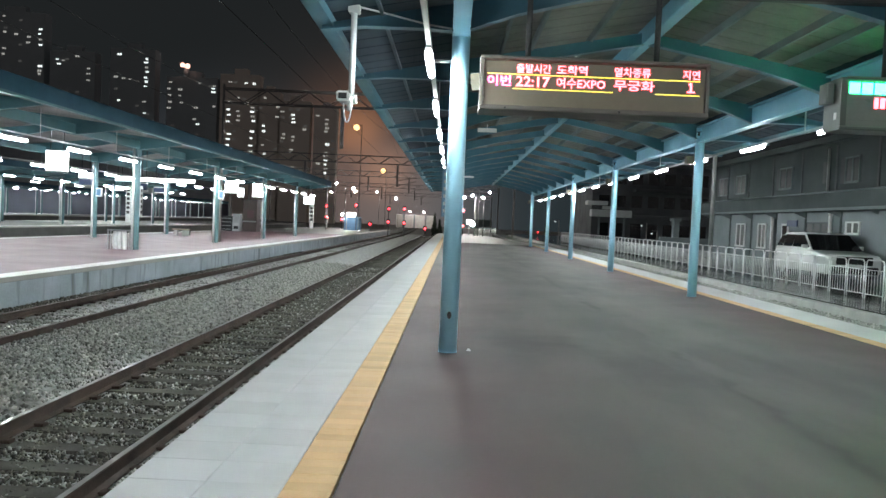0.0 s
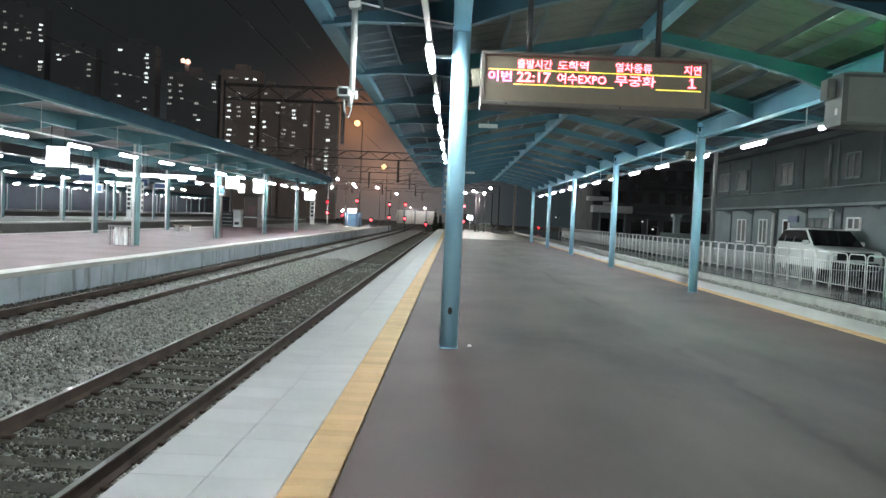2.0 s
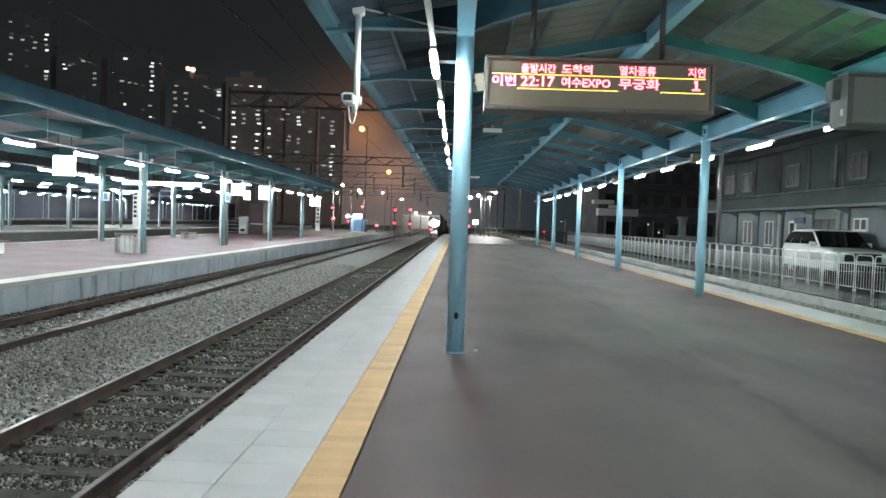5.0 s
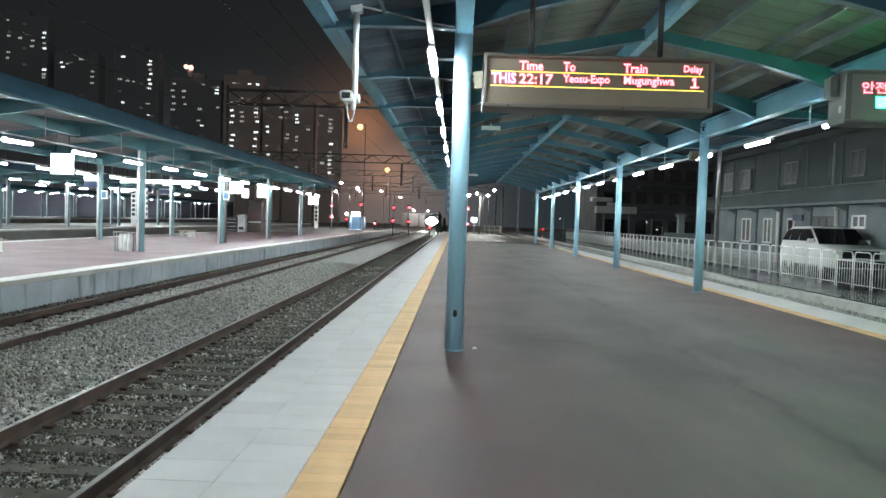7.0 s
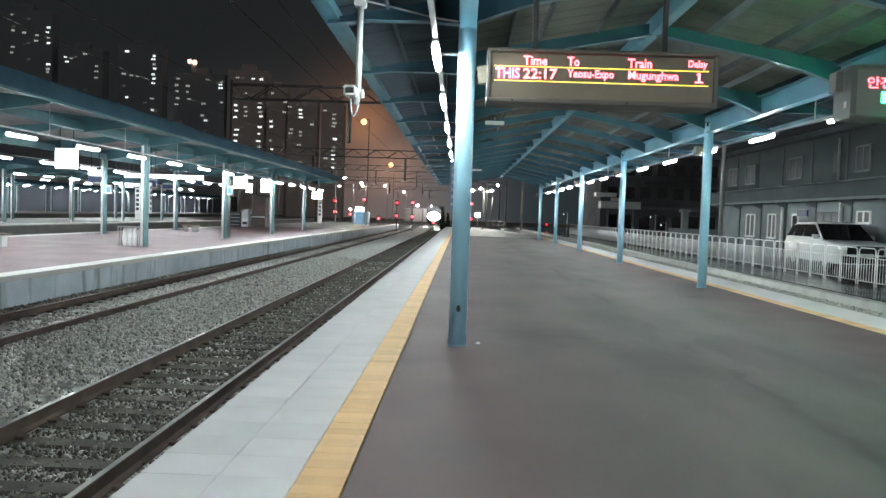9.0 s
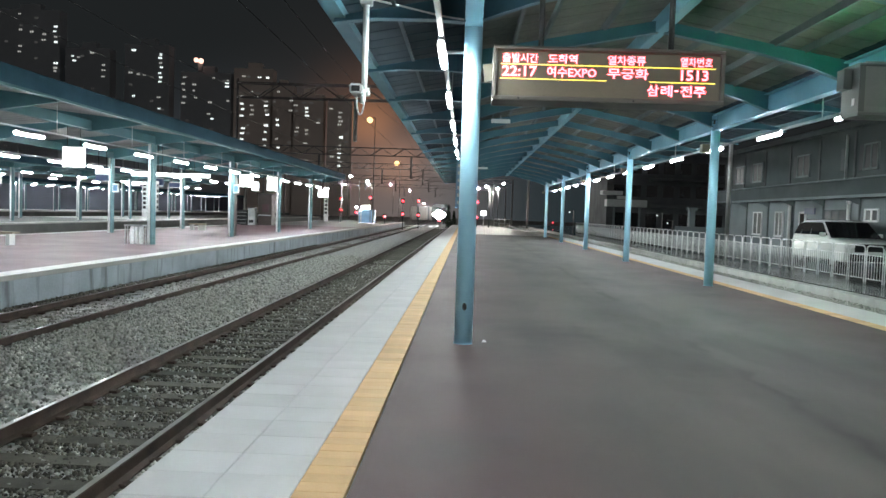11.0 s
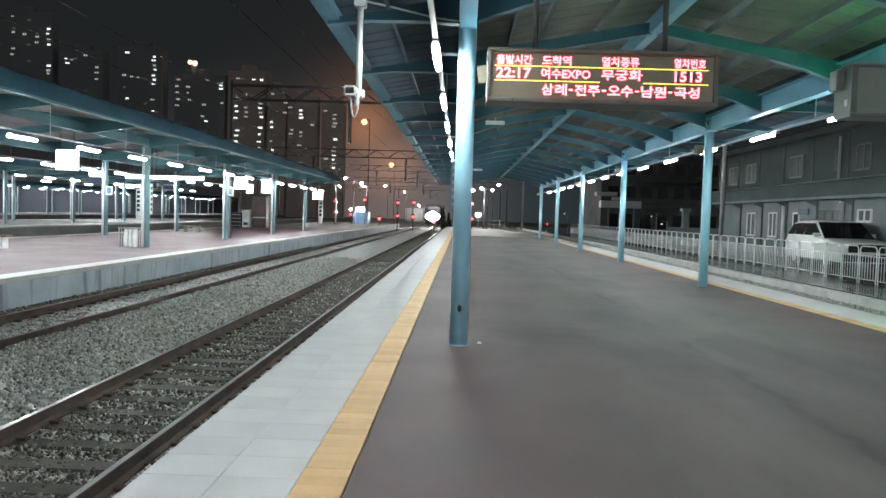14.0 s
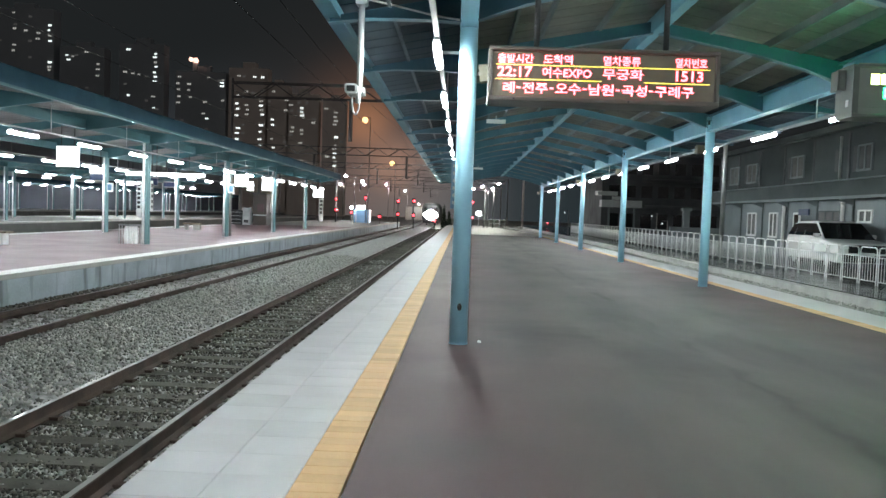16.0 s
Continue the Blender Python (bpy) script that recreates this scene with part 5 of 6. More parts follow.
# ---- overhead line gantries ----
def gantry(y, x0, x1, drops, z=7.6, masts=2, mast=0.16):
    t = thing("line_gantry", "dark lattice gantry over the tracks", "gantry", group="overhead line gantries")
    s = Shape()
    for zz in (z, z + 0.75):
        for yy in (y - 0.25, y + 0.25):
            s.box(x0, x1, yy - 0.032, yy + 0.032, zz - 0.032, zz + 0.032)
    n = int((x1 - x0) / 1.1)
    for k in range(n):
        a, b = x0 + (x1 - x0) * k / n, x0 + (x1 - x0) * (k + 1) / n
        za, zb = (z, z + 0.75) if k % 2 else (z + 0.75, z)
        for yy in (y - 0.25, y + 0.25):
            s.rod((a, yy, za), (b, yy, zb), 0.03, n=5)
    part("beam", s, GANTRY_STEEL, t)
    for x in (x0, x1)[:masts]:
        part("mast", Shape().rod((x, y, -0.74), (x, y, z + 1.0), mast, mast - 0.02, n=10), GANTRY_STEEL, t)
    for x in drops:
        part("drop_tube", Shape().rod((x, y, z), (x, y, z - 2.2), 0.11, n=8), GANTRY_STEEL, t)
        if y < 50:
            continue
        part("bracket", Shape().rod((x, y, z - 1.6), (x + 1.9, y, z - 1.2), 0.03, n=5).rod((x, y, z - 2.1), (x + 1.9, y, z - 1.6), 0.03, n=5), GANTRY_STEEL, t)
    return t


gantry(41.0, -12.5, 9.0, (-6.1,), 7.50, 1, 0.08)
gantry(76.0, -22.2, 9.6, (-5.6, -14.85), 7.1)
gantry(112.0, -30.0, 9.0, (-6.5, -12.5, -19), 7.8)
gantry(150.0, -36.0, 9.0, (-7.5, -14.0, -20), 7.8)
gantry(195.0, -40.0, 10.0, (-8.0, -16.0), 7.8)
for x in (TRACK_A, TRACK_B):
    w = thing("overhead_wire", "thin dark overhead line wires above a track", "wire")
    line = [-4, 41, 76, 112, 150, 195, 245]
    thin = [(-0.004, -0.004), (0.004, -0.004), (0.004, 0.004), (-0.004, 0.004)]
    part("contact_wire", sweep(Shape(), thin, [(bend(x, y), y, 4.71) for y in line]), WIRE, w)
    sag = []
    for a, b in zip(line, line[1:]):
        sag += [(bend(x, a + (b - a) * k / 6), a + (b - a) * k / 6, 5.45 + 0.75 * (2 * k / 6 - 1) ** 2) for k in range(6)]
    part("carrier_wire", sweep(Shape(), thin, sag), WIRE, w)


# ---- yard lamps ----
def yard_lamp(x, y, z, bulb, r, label, base):
    t = thing("yard_lamp", label, "lamp", group="yard lamps")
    part("mast", Shape().rod((x + 0.6, y + 0.3, base), (x + 0.6, y + 0.3, z + 0.3), 0.06, 0.045, n=8), GANTRY_STEEL, t)
    part("arm", Shape().rod((x + 0.6, y + 0.3, z + 0.3), (x, y + 0.1, z + 0.32), 0.04, n=6), DARK_STEEL, t)
    part("bulb", Shape().ball((x, y, z), r, 12, 8), bulb, t, "glowing lamp glass")
    return t


yard_lamp(-11.68, 90.0, 12.26, SODIUM_MAT, 0.36, "orange sodium yard lamp on a mast", -0.74)
yard_lamp(-12.97, 140.0, 10.45, SODIUM_MAT, 0.46, "orange sodium yard lamp further off", -0.74)
for x, y, z, side in ((1.45, 95, 4.80, 1.35), (2.49, 96, 5.14, 0.45), (3.83, 95, 4.87, 0.10), (4.58, 95, 5.53, -1.29), (-14.52, 95, 5.86, -1.2), (-12.45, 95, 5.29, -0.95)):
    t = thing("platform_lamp", "white platform lamp on a slim pale pole", "lamp", group="lamps at the platform ends")
    part("pole", Shape().rod((x + side, y, -0.01), (x + side, y, z + 0.12), 0.04, 0.03, n=8), GREY_CASE, t)
    part("arm", Shape().rod((x + side, y, z + 0.12), (x, y, z + 0.12), 0.02, n=6), GREY_CASE, t)
    part("hood", Shape().rod((x, y, z + 0.03), (x, y, z + 0.16), 0.20, 0.08, n=12), STEEL, t)
    part("bulb", Shape().ball((x, y, z), 0.13, 12, 8, 0.8), WHITE_BULB, t, "glowing lamp glass")
yard_lamp(-14.46, 100, 2.0, WHITE_BULB, 0.10, "white platform lamp on a slim pole", -0.1)
for k in range(4):
    yard_lamp(-24.0 + 3.6 * k, 150 + 9 * k, 6.6 + 0.5 * (k % 3), WHITE_BULB, 0.10, "small distant yard lamp", -0.74)


# ---- signals ----
def signal(x, y, lamps, base, label):
    t = thing("rail_signal", label, "signal", group="red rail signals")
    top = max(lamps) + 0.35
    part("post", Shape().rod((x, y + 0.12, base), (x, y + 0.12, top), 0.05, n=8), DARK_STEEL, t)
    for z in lamps:
        h = part("head", Shape().box(x - 0.22, x + 0.22, y - 0.05, y + 0.2, z - 0.35, z + 0.35, 0.05), BLACK, t)
        part("lens", Shape().ball((x, y - 0.06, z), 0.17, 10, 6), RED_LAMP, h, "glowing red lens")
    return t


for x, y, lamps in ((-8.32, 100, (3.01, 1.30)), (-6.25, 100, (3.10, 1.24)), (-3.47, 100, (0.62,)), (-10.69, 100, (0.90,)), (-16.51, 100, (3.02, 1.6)), (1.46, 100, (3.21, 1.2)), (-12.6, 100, (3.3,)), (-15.9, 110, (1.3,)), (-22.5, 110, (2.2, 1.2)), (-19.6, 120, (1.5,))):
    signal(x, y, lamps, -0.74 if x < 1 else -0.1, "signal post with glowing red lamp")
cabin = thing("platform_cabin", "blue cabin with a glowing white sign", "cabin")
part("body", Shape().box(-14.2, -12.2, 100.5, 103, 0.0, 1.75, 0.03), CABIN_BLUE, cabin)
part("sign", Shape().box(-13.8, -12.7, 100.35, 100.49, 1.75, 2.3), SIGN_LIT, cabin, "glowing white sign")
far_wall = thing("distant_wall", "pale lit wall across the far end of the yard", "wall")
part("wall_slab", Shape().box(-17.5, -5.0, 240, 240.4, -0.74, 3.4, 0.05), PALE_CONCRETE, far_wall)
for x in (-15.5, -12.0, -8.5):
    part("pier", Shape().box(x, x + 0.5, 239.7, 239.99, -0.74, 3.7, 0.04), PANEL, far_wall)
# two lamps added in front of the distant wall to brighten it
yard_lamp(-13.2, 236.5, 4.3, WHITE_BULB, 0.10, "small lamp added to brighten the distant wall", -0.74)
yard_lamp(-8.8, 236.5, 4.3, WHITE_BULB, 0.10, "small lamp added to brighten the distant wall", -0.74)
for x, z in ((14.89, 2.33), (19.38, 2.1), (20.47, 1.33)):
    yard_lamp(x, 78.0 if x > 15 else 110.0, z, WINDOW_LIT, 0.07, "small dim lamp beyond the fence", YARD_Z)
for x in (11.6, 12.5):
    tail = thing("tail_lamp", "small glowing red lamp low beyond the fence", "lamp", group="red lamps by the road")
    part("lens", Shape().ball((x, 110.0, 0.75), 0.12, 10, 6), RED_LAMP, tail, "glowing red lens")
    part("stand", Shape().rod((x, 110.1, YARD_Z), (x, 110.1, 0.7), 0.05, n=8), DARK_STEEL, tail)
sign_end = thing("light_box_sign", "small glowing sign at the platform's end", "sign")
part("face", Shape().box(1.95, 2.65, 99.9, 100.0, 1.5, 2.05), SIGN_LIT, sign_end)
part("post", Shape().rod((2.3, 100.05, 0), (2.3, 100.05, 1.5), 0.05, n=8), STEEL, sign_end)
rail = thing("end_railing", "steel railing at the platform's end", "railing")
part("top_rail", Shape().rod((3.7, 100, 1.05), (5.6, 97, 1.05), 0.03, n=6).rod((3.7, 100, 0.55), (5.6, 97, 0.55), 0.03, n=6), STEEL, rail)
for k in range(4):
    part("post", Shape().rod((3.7 + 0.633 * k, 100 - k, 0), (3.7 + 0.633 * k, 100 - k, 1.05), 0.03, n=6), STEEL, rail)


# ---- glowing hazy sky behind the city ----
def sky_backdrop():
    m = bpy.data.materials.new("sodium_haze")
    m.use_nodes = True
    nt = m.node_tree
    n, l = nt.nodes, nt.links
    n.remove(n["Principled BSDF"])
    em = n.new("ShaderNodeEmission")
    tc = n.new("ShaderNodeTexCoord")
    total = n.new("ShaderNodeRGB")
    total.outputs[0].default_value = (0.0140, 0.0160, 0.0168, 1)
    total = total.outputs[0]
    for x, z, reach, colour in ((-44.8, 41.7, 19, (0.17, 0.068, 0.024)), (-32.0, 22.7, 19, (0.12, 0.052, 0.022)), (-40, 32, 58, (0.085, 0.038, 0.021)), (-42, 11, 111, (0.020, 0.014, 0.012)), (-23, 2, 62, (0.085, 0.080, 0.080)), (-106, 0, 84, (0.030, 0.034, 0.042)), (25, 2, 84, (0.010, 0.018, 0.022))):
        d, mr, sc, ad = n.new("ShaderNodeVectorMath"), n.new("ShaderNodeMapRange"), n.new("ShaderNodeVectorMath"), n.new("ShaderNodeVectorMath")
        d.operation, sc.operation, ad.operation = "DISTANCE", "SCALE", "ADD"
        d.inputs[1].default_value = (x, 345, z)
        mr.interpolation_type = "SMOOTHERSTEP"
        mr.inputs["From Min"].default_value, mr.inputs["From Max"].default_value = reach, 0.0
        l.new(tc.outputs["Object"], d.inputs[0])
        l.new(d.outputs["Value"], mr.inputs["Value"])
        sc.inputs[0].default_value = colour
        l.new(mr.outputs[0], sc.inputs["Scale"])
        l.new(total, ad.inputs[0])
        l.new(sc.outputs[0], ad.inputs[1])
        total = ad.outputs[0]
    l.new(total, em.inputs["Color"])
    l.new(em.outputs[0], n["Material Output"].inputs["Surface"])
    ob = part("backdrop", Shape().add([(-500, 345, -22), (330, 345, -22), (330, 345, 235), (-500, 345, 235)], [(0, 1, 2, 3)]), m, kind="structure")
    tagged(ob, "dark night sky with orange haze low down", "sky")


sky_backdrop()


# ---- apartment towers with lit windows ----
def tower(x, w, top, seed, lit, y=275.0):
    """A high-rise; lit holds columns of lit windows: (across from the middle, top, bottom, count, bright)."""
    t = thing("apartment_tower", "dark high-rise apartment block with some lit windows", "building", group="apartment towers")
    rng = random.Random(seed)
    # towers near the sodium lamps get a paler, warmer wall in place of haze
    paint = TOWER_HAZY if x > -85 else TOWER_WALL
    part("wall", Shape().box(x - w / 2, x + w / 2, y, y + 5, -0.74, top), paint, t)
    part("roof_house", Shape().box(x - w / 6, x + w / 6, y + 1, y + 4, top, top + 2.2), paint, t)

    def window(u, z, half, tall, glass):
        win = part("window", Shape().box(u - half, u + half, y - 0.10, y - 0.001, z - tall - 0.12, z - tall), paint, t)
        for a, b in ((-half, -0.12), (0.12, half)):
            part("pane", Shape().box(u + a, u + b, y - 0.08, y - 0.001, z - tall + 0.002, z + tall), glass, win)

    for u, z1, z0, n, bright in lit:
        for k in range(n):
            z = z1 + (z0 - z1) * k / max(1, n - 1)
            glass = WINDOW_LIT if bright and rng.random() < 0.8 else WINDOW_DIM
            window(x + u + rng.uniform(-0.35, 0.35), z + rng.uniform(-0.25, 0.25), rng.uniform(0.4, 0.72), rng.uniform(0.22, 0.38), glass)
    z = top - 3.0
    while z > 16:
        for c in (-0.36, -0.12, 0.12, 0.36):
            if rng.random() < 0.10:
                window(x + c * w, z, 0.55, 0.35, WINDOW_FAINT)
        z -= 2.9
    return t


tower(-160.8, 22.9, 70.4, 3, ((10.0, 64.5, 58.7, 4, 1), (5.7, 61.8, 59.8, 2, 0), (1.0, 62.2, 62.2, 1, 0), (-2.9, 62.9, 62.9, 1, 0), (-3.6, 68.9, 68.9, 1, 0), (-3.4, 57.2, 55.2, 2, 0), (9.8, 51.2, 48.4, 3, 1)))
tower(-139.0, 16.3, 57.2, 4, ((-5.2, 54.1, 52.3, 2, 1), (-3.4, 53.8, 53.8, 1, 0), (1.9, 55.2, 55.2, 1, 0), (5.7, 51.3, 46.9, 3, 0)))
tower(-117.2, 16.3, 59.0, 5, ((-5.0, 56.6, 56.6, 1, 1), (-5.6, 48.7, 48.7, 1, 1), (-3.4, 48.4, 48.4, 1, 0), (-0.9, 47.9, 47.9, 1, 0), (-5.0, 40.2, 40.2, 1, 1), (5.0, 55.6, 45.7, 7, 1), (4.8, 40.0, 36.0, 2, 1)))
tower(-95.5, 18.4, 49.6, 6, ((-8.0, 47.4, 38.3, 5, 0), (2.7, 47.4, 47.4, 1, 1), (7.8, 46.8, 44.4, 3, 1), (1.5, 38.7, 34.7, 2, 0), (2.7, 32.7, 32.7, 1, 1), (8.0, 39.6, 39.6, 1, 0), (-4.0, 45.2, 40.3, 3, 0)))
tower(-78.2, 14.3, 51.4, 7, ((-3.4, 48.7, 48.7, 1, 0), (2.3, 48.5, 48.5, 1, 1), (5.4, 48.4, 48.4, 1, 1), (-0.4, 43.1, 43.1, 1, 0), (-3.8, 41.0, 34.5, 4, 1), (-0.4, 38.1, 34.7, 3, 0), (5.0, 39.7, 34.7, 4, 1), (4.7, 31.0, 23.9, 4, 1), (-3.7, 29.7, 26.0, 3, 1)))
tower(-67.6, 8.2, 45.6, 8, ((-1.2, 43.1, 43.1, 1, 0), (-1.5, 33.0, 31.4, 2, 1), (-1.5, 26.5, 26.5, 1, 0), (-1.4, 23.3, 23.3, 1, 1), (3.0, 40.5, 36.8, 2, 0)))
tower(-58.3, 11.4, 42.6, 9, ((-3.5, 30.7, 29.2, 2, 0), (-0.5, 37.9, 35.0, 3, 1), (-0.4, 30.0, 28.5, 2, 0), (-0.5, 25.3, 25.3, 1, 0), (-0.3, 19.2, 19.2, 1, 1), (-4.0, 38.7, 38.7, 1, 0), (3.8, 32.8, 32.8, 1, 0)))
tower(-47.0, 8.2, 40.6, 10, ((-2.9, 37.8, 37.8, 1, 0), (0.4, 36.3, 32.3, 4, 0), (0.9, 27.8, 27.8, 1, 1), (0.6, 25.0, 17.3, 6, 1), (-1.9, 20.8, 20.8, 1, 0)))
beacon = thing("roof_beacon", "bright pinkish beacon sign on a tower roof", "light")
part("lamp", Shape().ball((-98.9, 274.2, 53.7), 0.85, 10, 6).ball((-97.1, 274.2, 53.4), 0.95, 10, 6), BEACON, beacon)
part("stand", Shape().box(-98.5, -97.0, 274.81, 276, 50, 54), TOWER_WALL, beacon)


# ---- small things along the tracks ----
chip = thing("litter", "small pale scrap lying by the canopy post", "litter")
part("scrap", Shape().add([(0.255, 9.61, -0.001), (0.305, 9.60, -0.001), (0.315, 9.645, -0.001), (0.265, 9.655, -0.001), (0.27, 9.62, 0.022), (0.30, 9.615, 0.028), (0.30, 9.64, 0.02), (0.272, 9.643, 0.025)],
                         [(0, 3, 2, 1), (4, 5, 6, 7), (0, 1, 5, 4), (1, 2, 6, 5), (2, 3, 7, 6), (3, 0, 4, 7)]), WHITE_PAINT, chip)

plate = thing("ceiling_plate", "small white plate under a canopy rafter", "plate", group="plates under rafters")
part("face", Shape().box(-0.24, 0.24, -0.03, 0.03, -0.05, 0.05, 0.01), WHITE_PAINT, plate)
part("stem", Shape().rod((0, 0, 0.05), (0, 0, 0.14), 0.012, n=6), STEEL, plate)
plate.matrix_basis = pose(0.80, Y0 + BAY, 3.99)
copy_thing(plate, pose(0.80, Y0 + 3 * BAY, 3.99))

def bush(x, y, z, w, h, seed):
    t = thing("bush", "dark leafless-looking evergreen bush by the track", "bush")
    rng = random.Random(seed)
    s = Shape()
    for _ in range(420):
        a, r, u = rng.uniform(0, 6.283), w * math.sqrt(rng.random()), rng.random()
        c = Vector((x + r * math.cos(a) * (1 - 0.75 * u), y + r * math.sin(a) * (1 - 0.75 * u), z + 0.15 + h * u * rng.uniform(0.75, 1.0)))
        d = [Vector((rng.uniform(-1, 1), rng.uniform(-1, 1), rng.uniform(-1, 1))).normalized() * rng.uniform(0.08, 0.2) for _ in range(2)]
        s.add([c - d[0], c + d[1], c + d[0], c - d[1]], [(0, 1, 2, 3)])
    part("crown", s, BUSH, t)
    part("trunk", Shape().rod((x, y, z), (x, y, z + 0.6 * h), 0.07, 0.02, n=6), DARK_STEEL, t)
    return t


bush(-2.7, 121, -0.74, 0.55, 3.6, 3)
bush(-1.9, 122, -0.74, 0.5, 2.7, 4)

# signs and boxes on the far platform's posts
for x, y, z0, z1 in ((-12.22, 29.75, 1.3, 2.5),):
    t = thing("name_strip", "white lettered strip on a far platform post", "sign", group="strips on far posts")
    part("plate", Shape().box(x + 0.02, x + 0.04, y - 0.12, y + 0.12, z0, z1, 0.004), WHITE_PAINT, t)
    for k in range(5):
        part("bar", Shape().box(x + 0.041, x + 0.046, y - 0.07, y + 0.07, z0 + 0.12 + 0.21 * k, z0 + 0.24 + 0.21 * k), BLACK, t)
for x, y, z in ((-18.66, 39.95, 2.15), (-12.22, 39.95, 2.3), (-18.66, 29.75, 2.2)):
    t = thing("wall_box", "small white box on a platform post", "box", group="boxes on far posts")
    part("body", Shape().box(x - 0.02, x + 0.28, y - 0.22, y - 0.06, z, z + 0.45, 0.02), WHITE_PAINT, t)
    part("cover", Shape().box(x + 0.02, x + 0.24, y - 0.235, y - 0.221, z + 0.06, z + 0.39), CABIN_BLUE, t)
for x, y in ((-17.2, 44.5),):
    light_box("guide_sign", "small blue and white guide sign", x - 0.32, x + 0.32, 2.60, 2.9, y, 4.2, lit=False)


# ---- locomotive ----
loco = thing("locomotive", "dark locomotive with a bright headlight", "locomotive")
part("body", Shape().prism([(-1.45, 1.0), (1.45, 1.0), (1.5, 1.4), (1.5, 3.0), (1.1, 3.8), (-1.1, 3.8), (-1.5, 3.0), (-1.5, 1.4)], "y", 0.0, 18.0), LOCO_PAINT, loco)
part("nose", Shape().prism([(-1.3, 0.9), (1.3, 0.9), (1.35, 2.2), (-1.35, 2.2)], "y", -0.5, 0.0), LOCO_PAINT, loco)
part("windscreen", Shape().box(-1.1, 1.1, -0.06, 0.01, 2.35, 3.2, 0.05), GLASS, loco)
part("underframe", Shape().box(-1.3, 1.3, -0.3, 18, 0.45, 0.99, 0.05), DARK_STEEL, loco)
for y in (2.0, 4.3, 13.0, 15.3):
    for x in (-0.75, 0.75):
        part("wheel", Shape().rod((x - 0.07, y, 0.46), (x + 0.07, y, 0.46), 0.46, n=16), DARK_STEEL, loco)
# lens discs far larger than real ones, to imitate the headlight's glare
for x in (-0.75, 0.0, 0.75):
    part("headlight", Shape().rod((x, -0.525 - (0.02 if x == 0 else 0), 1.80), (x, -0.5, 1.80), 0.84 if x == 0 else 0.42, n=18), HEAD_LAMP, loco, "dazzling white headlight, oversized for its glare")


# ---- paving pieces of the near platform ----
me = tile_mesh("edge_tile", (YEL_L - 0.30 - EDGE_L) / 2 - 0.0055, 0.3925, 0.04, WHITE_TILE)
wt = (YEL_L - 0.30 - EDGE_L) / 2
for k in range(75):
    for c in (0.5, 1.5):
        shared("edge_tile", me, platform, pose(EDGE_L + wt * c, 2.33 + 0.396 * k, 0.0 + 0.0008 * math.sin(k * 5.0 + c * 9)))
me = tile_mesh("tactile_tile", 0.294, 0.1455, 0.04, YELLOW_TILE)
for k in range(200):
    shared("tactile_tile", me, platform, pose(YEL_L - 0.15, 1.945 + 0.15 * k, 0.001 + 0.0008 * math.sin(k * 3.7)))
narrow = tile_mesh("tactile_tile", 0.266, 0.293, 0.04, YELLOW_TILE)
for k in range(50):
    shared("tactile_tile", narrow, platform, pose(YEL_R + 0.135, 9.0 + 0.3 * k, 0.001))


def tile_rows(name, x0, x1, y0, y1, pitch, material, gap=0.004):
    s = Shape()
    y = y0
    while y < y1:
        s.box(x0 + gap / 2, x1 - gap / 2, y + gap / 2, y + pitch - gap / 2, -0.03, 0.0)
        y += pitch
    me = bpy.data.meshes.new(name)
    me.from_pydata(s.v, [], s.f)
    me.materials.append(material)
    ob = new(name, me)
    ob.parent = platform
    return tagged(ob, kind="stuff")


for a, b in ((EDGE_L, EDGE_L + wt), (EDGE_L + wt, EDGE_L + 2 * wt)):
    tile_rows("edge_paving", a, b, 2.33 + 0.396 * 74.5, 103.5, 0.396, WHITE_TILE)
tile_rows("tactile_paving", YEL_L - 0.3, YEL_L, 2.02 + 0.3 * 99.5, 103.5, 0.3, YELLOW_TILE)
tile_rows("tactile_paving", YEL_R, YEL_R + 0.27, 9.0 + 0.3 * 49.5, 62, 0.3, YELLOW_TILE)
tile_rows("edge_paving", YEL_R + 0.27, EDGE_R, 6.0, 62, 0.396, WHITE_TILE)


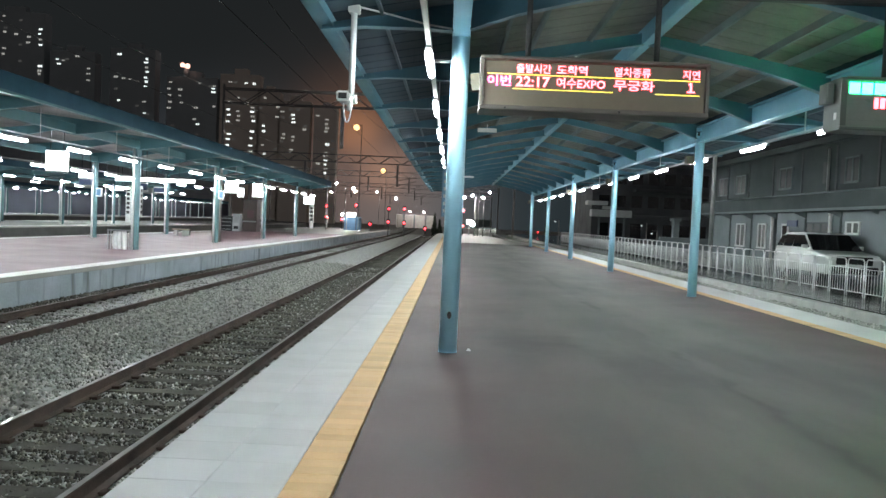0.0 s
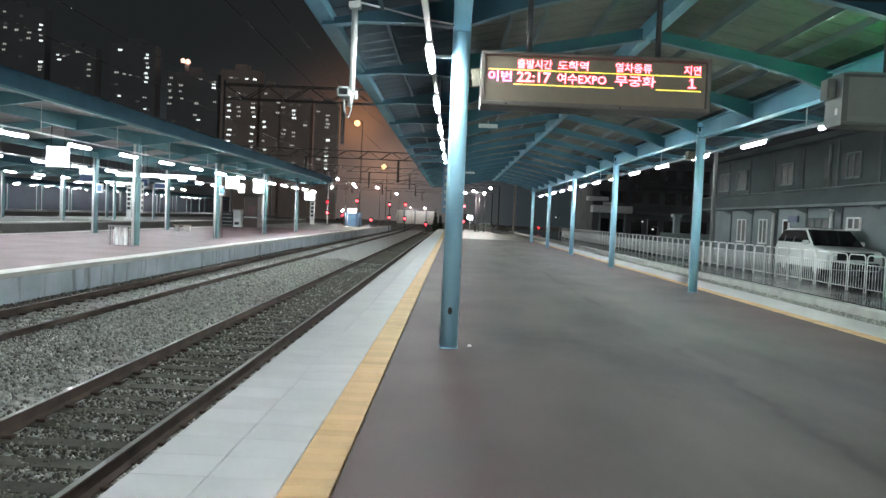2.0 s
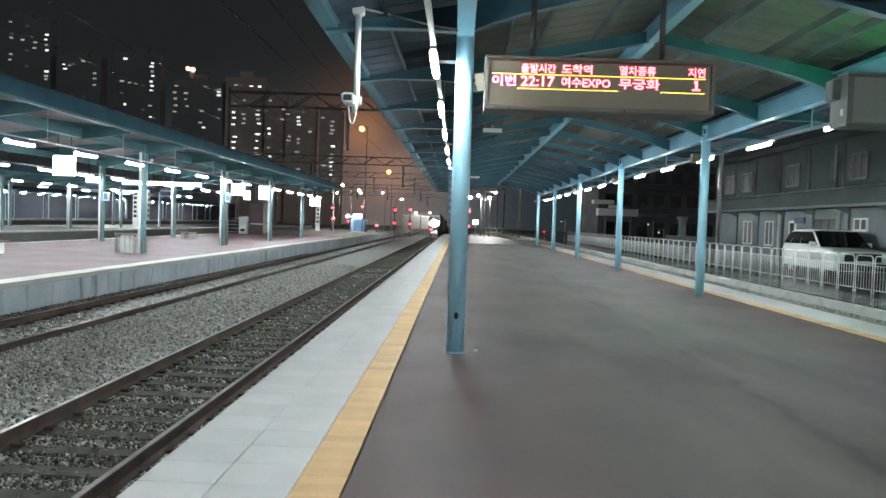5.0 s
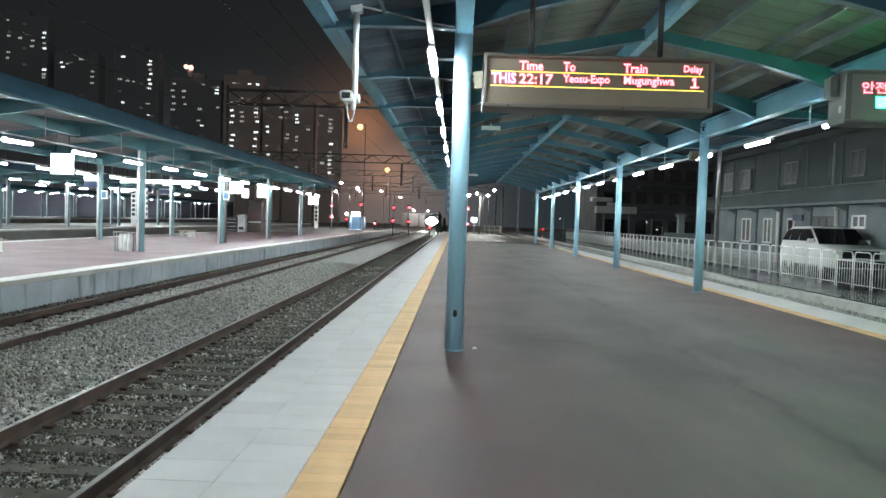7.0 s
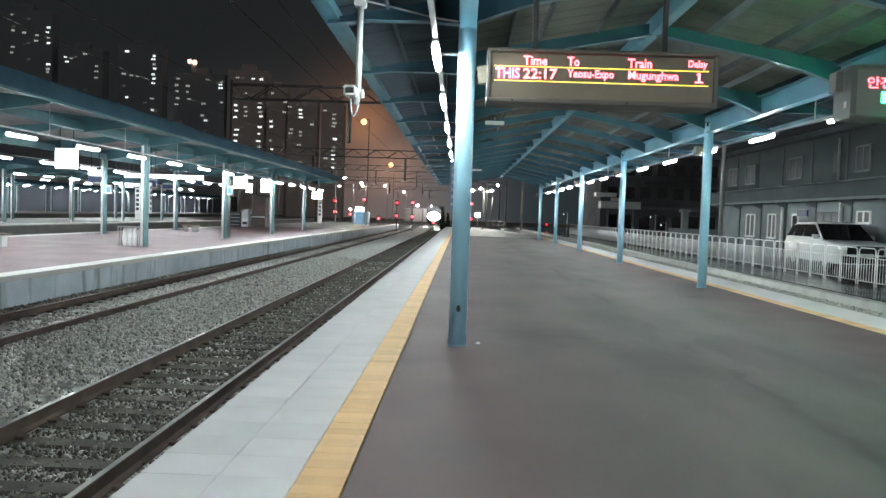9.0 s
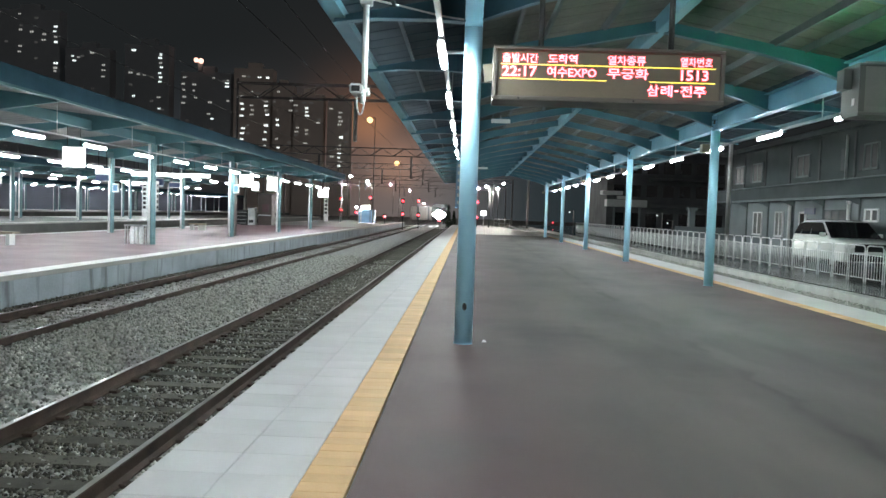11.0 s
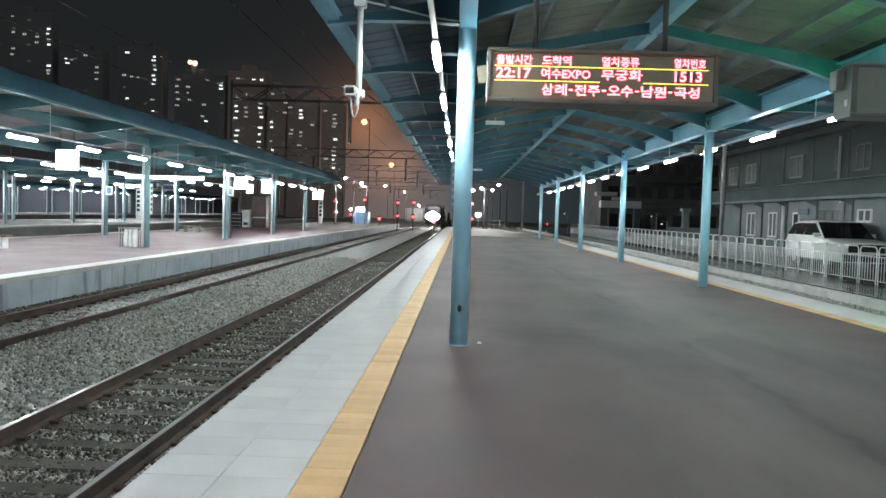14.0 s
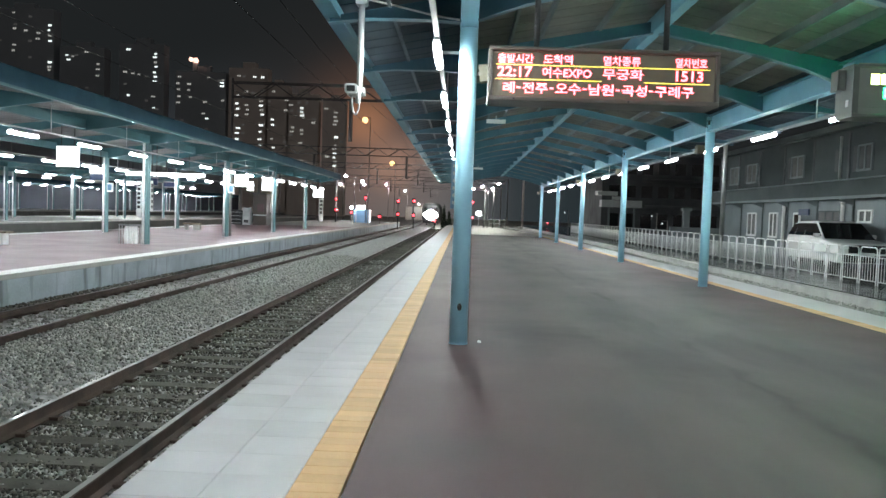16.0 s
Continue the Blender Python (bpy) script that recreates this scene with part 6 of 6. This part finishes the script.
# ---- what moves ----
def motions():
    # the train rounds the bend from behind the post line and rolls slowly in
    rows = [(0.0, 9.0, 318.0, 24), (1.5, 3.2, 288.0, 22), (2.6, -1.75, 262.0, 18), (3.1, -4.3, 249.0, 14), (3.4, -6.3, 240.0, 8), (3.6, -6.8, 234.0, 4), (4.2, -6.5, 216.0, 2), (5.2, -5.7, 186.0, 2),
            (6.3, -5.0, 162.0, 1), (8.0, -5.0, 151.0, 0.5), (9.2, -5.05, 148.0, 0.5), (11.3, -5.0, 143.0, 0), (12.5, -4.95, 140.0, 0), (14.5, -5.0, 134.0, 0), (16.0, -5.2, 130.0, 0)]
    walk(loco, [(t, pose(x, y, -0.52, 0, 0, -a)) for t, x, y, a in rows])
    # the display drums turn from page to page
    walk(reel, [(t, pose(0, 0, 0, a)) for t, a in ((0, 0), (5.1, 0), (5.17, -60), (5.24, -120), (10.2, -120), (10.27, -180), (10.34, -240), (16.0, -240))])
    walk(reel_two, [(t, pose(0, 0, 0, a)) for t, a in ((0, 0), (0.2, 0), (0.24, -60), (0.28, -120), (5.5, -120), (5.57, -180), (5.64, -240), (10.2, -240), (10.27, -180), (10.34, -120), (16.0, -120))])
    # a late message comes forward on the blank page
    for bar in late:
        walk(bar, [(t, pose(0, 0, 0, 120) @ pose(0, d, 0)) for t, d in ((0, 0.03), (15.33, 0.03), (15.4, 0.0), (16.0, 0.0))])
    # the running line advances word by word; words still to come rest inside the drum
    shifts = ((10.4, 3.5), (10.9, 2.07), (11.65, 1.68), (12.65, 1.29), (13.8, 0.90), (14.9, 0.43 - 0.16), (16.0, 0.43 - 0.16))
    for piece, x, w in running:
        rows = [(0.0, 0.0, False)]
        for t, s in shifts:
            rows.append((t, x + s, 0.36 < x + s and x + s + w < 2.82))
        out = []
        last = (1.2, 0.03)
        for t, px, shown in rows:
            now = ((px if shown else max(0.4, min(px, 2.80 - w))) - BX, 0.0 if shown else 0.03)
            if t > 0:
                out.append((t - 0.067, *last))
            out.append((t, *now))
            last = now
        turn = pose(0, 0, 0, 240)
        walk(piece, [(t, turn @ pose(a, d, 0)) for t, a, d in out])


motions()
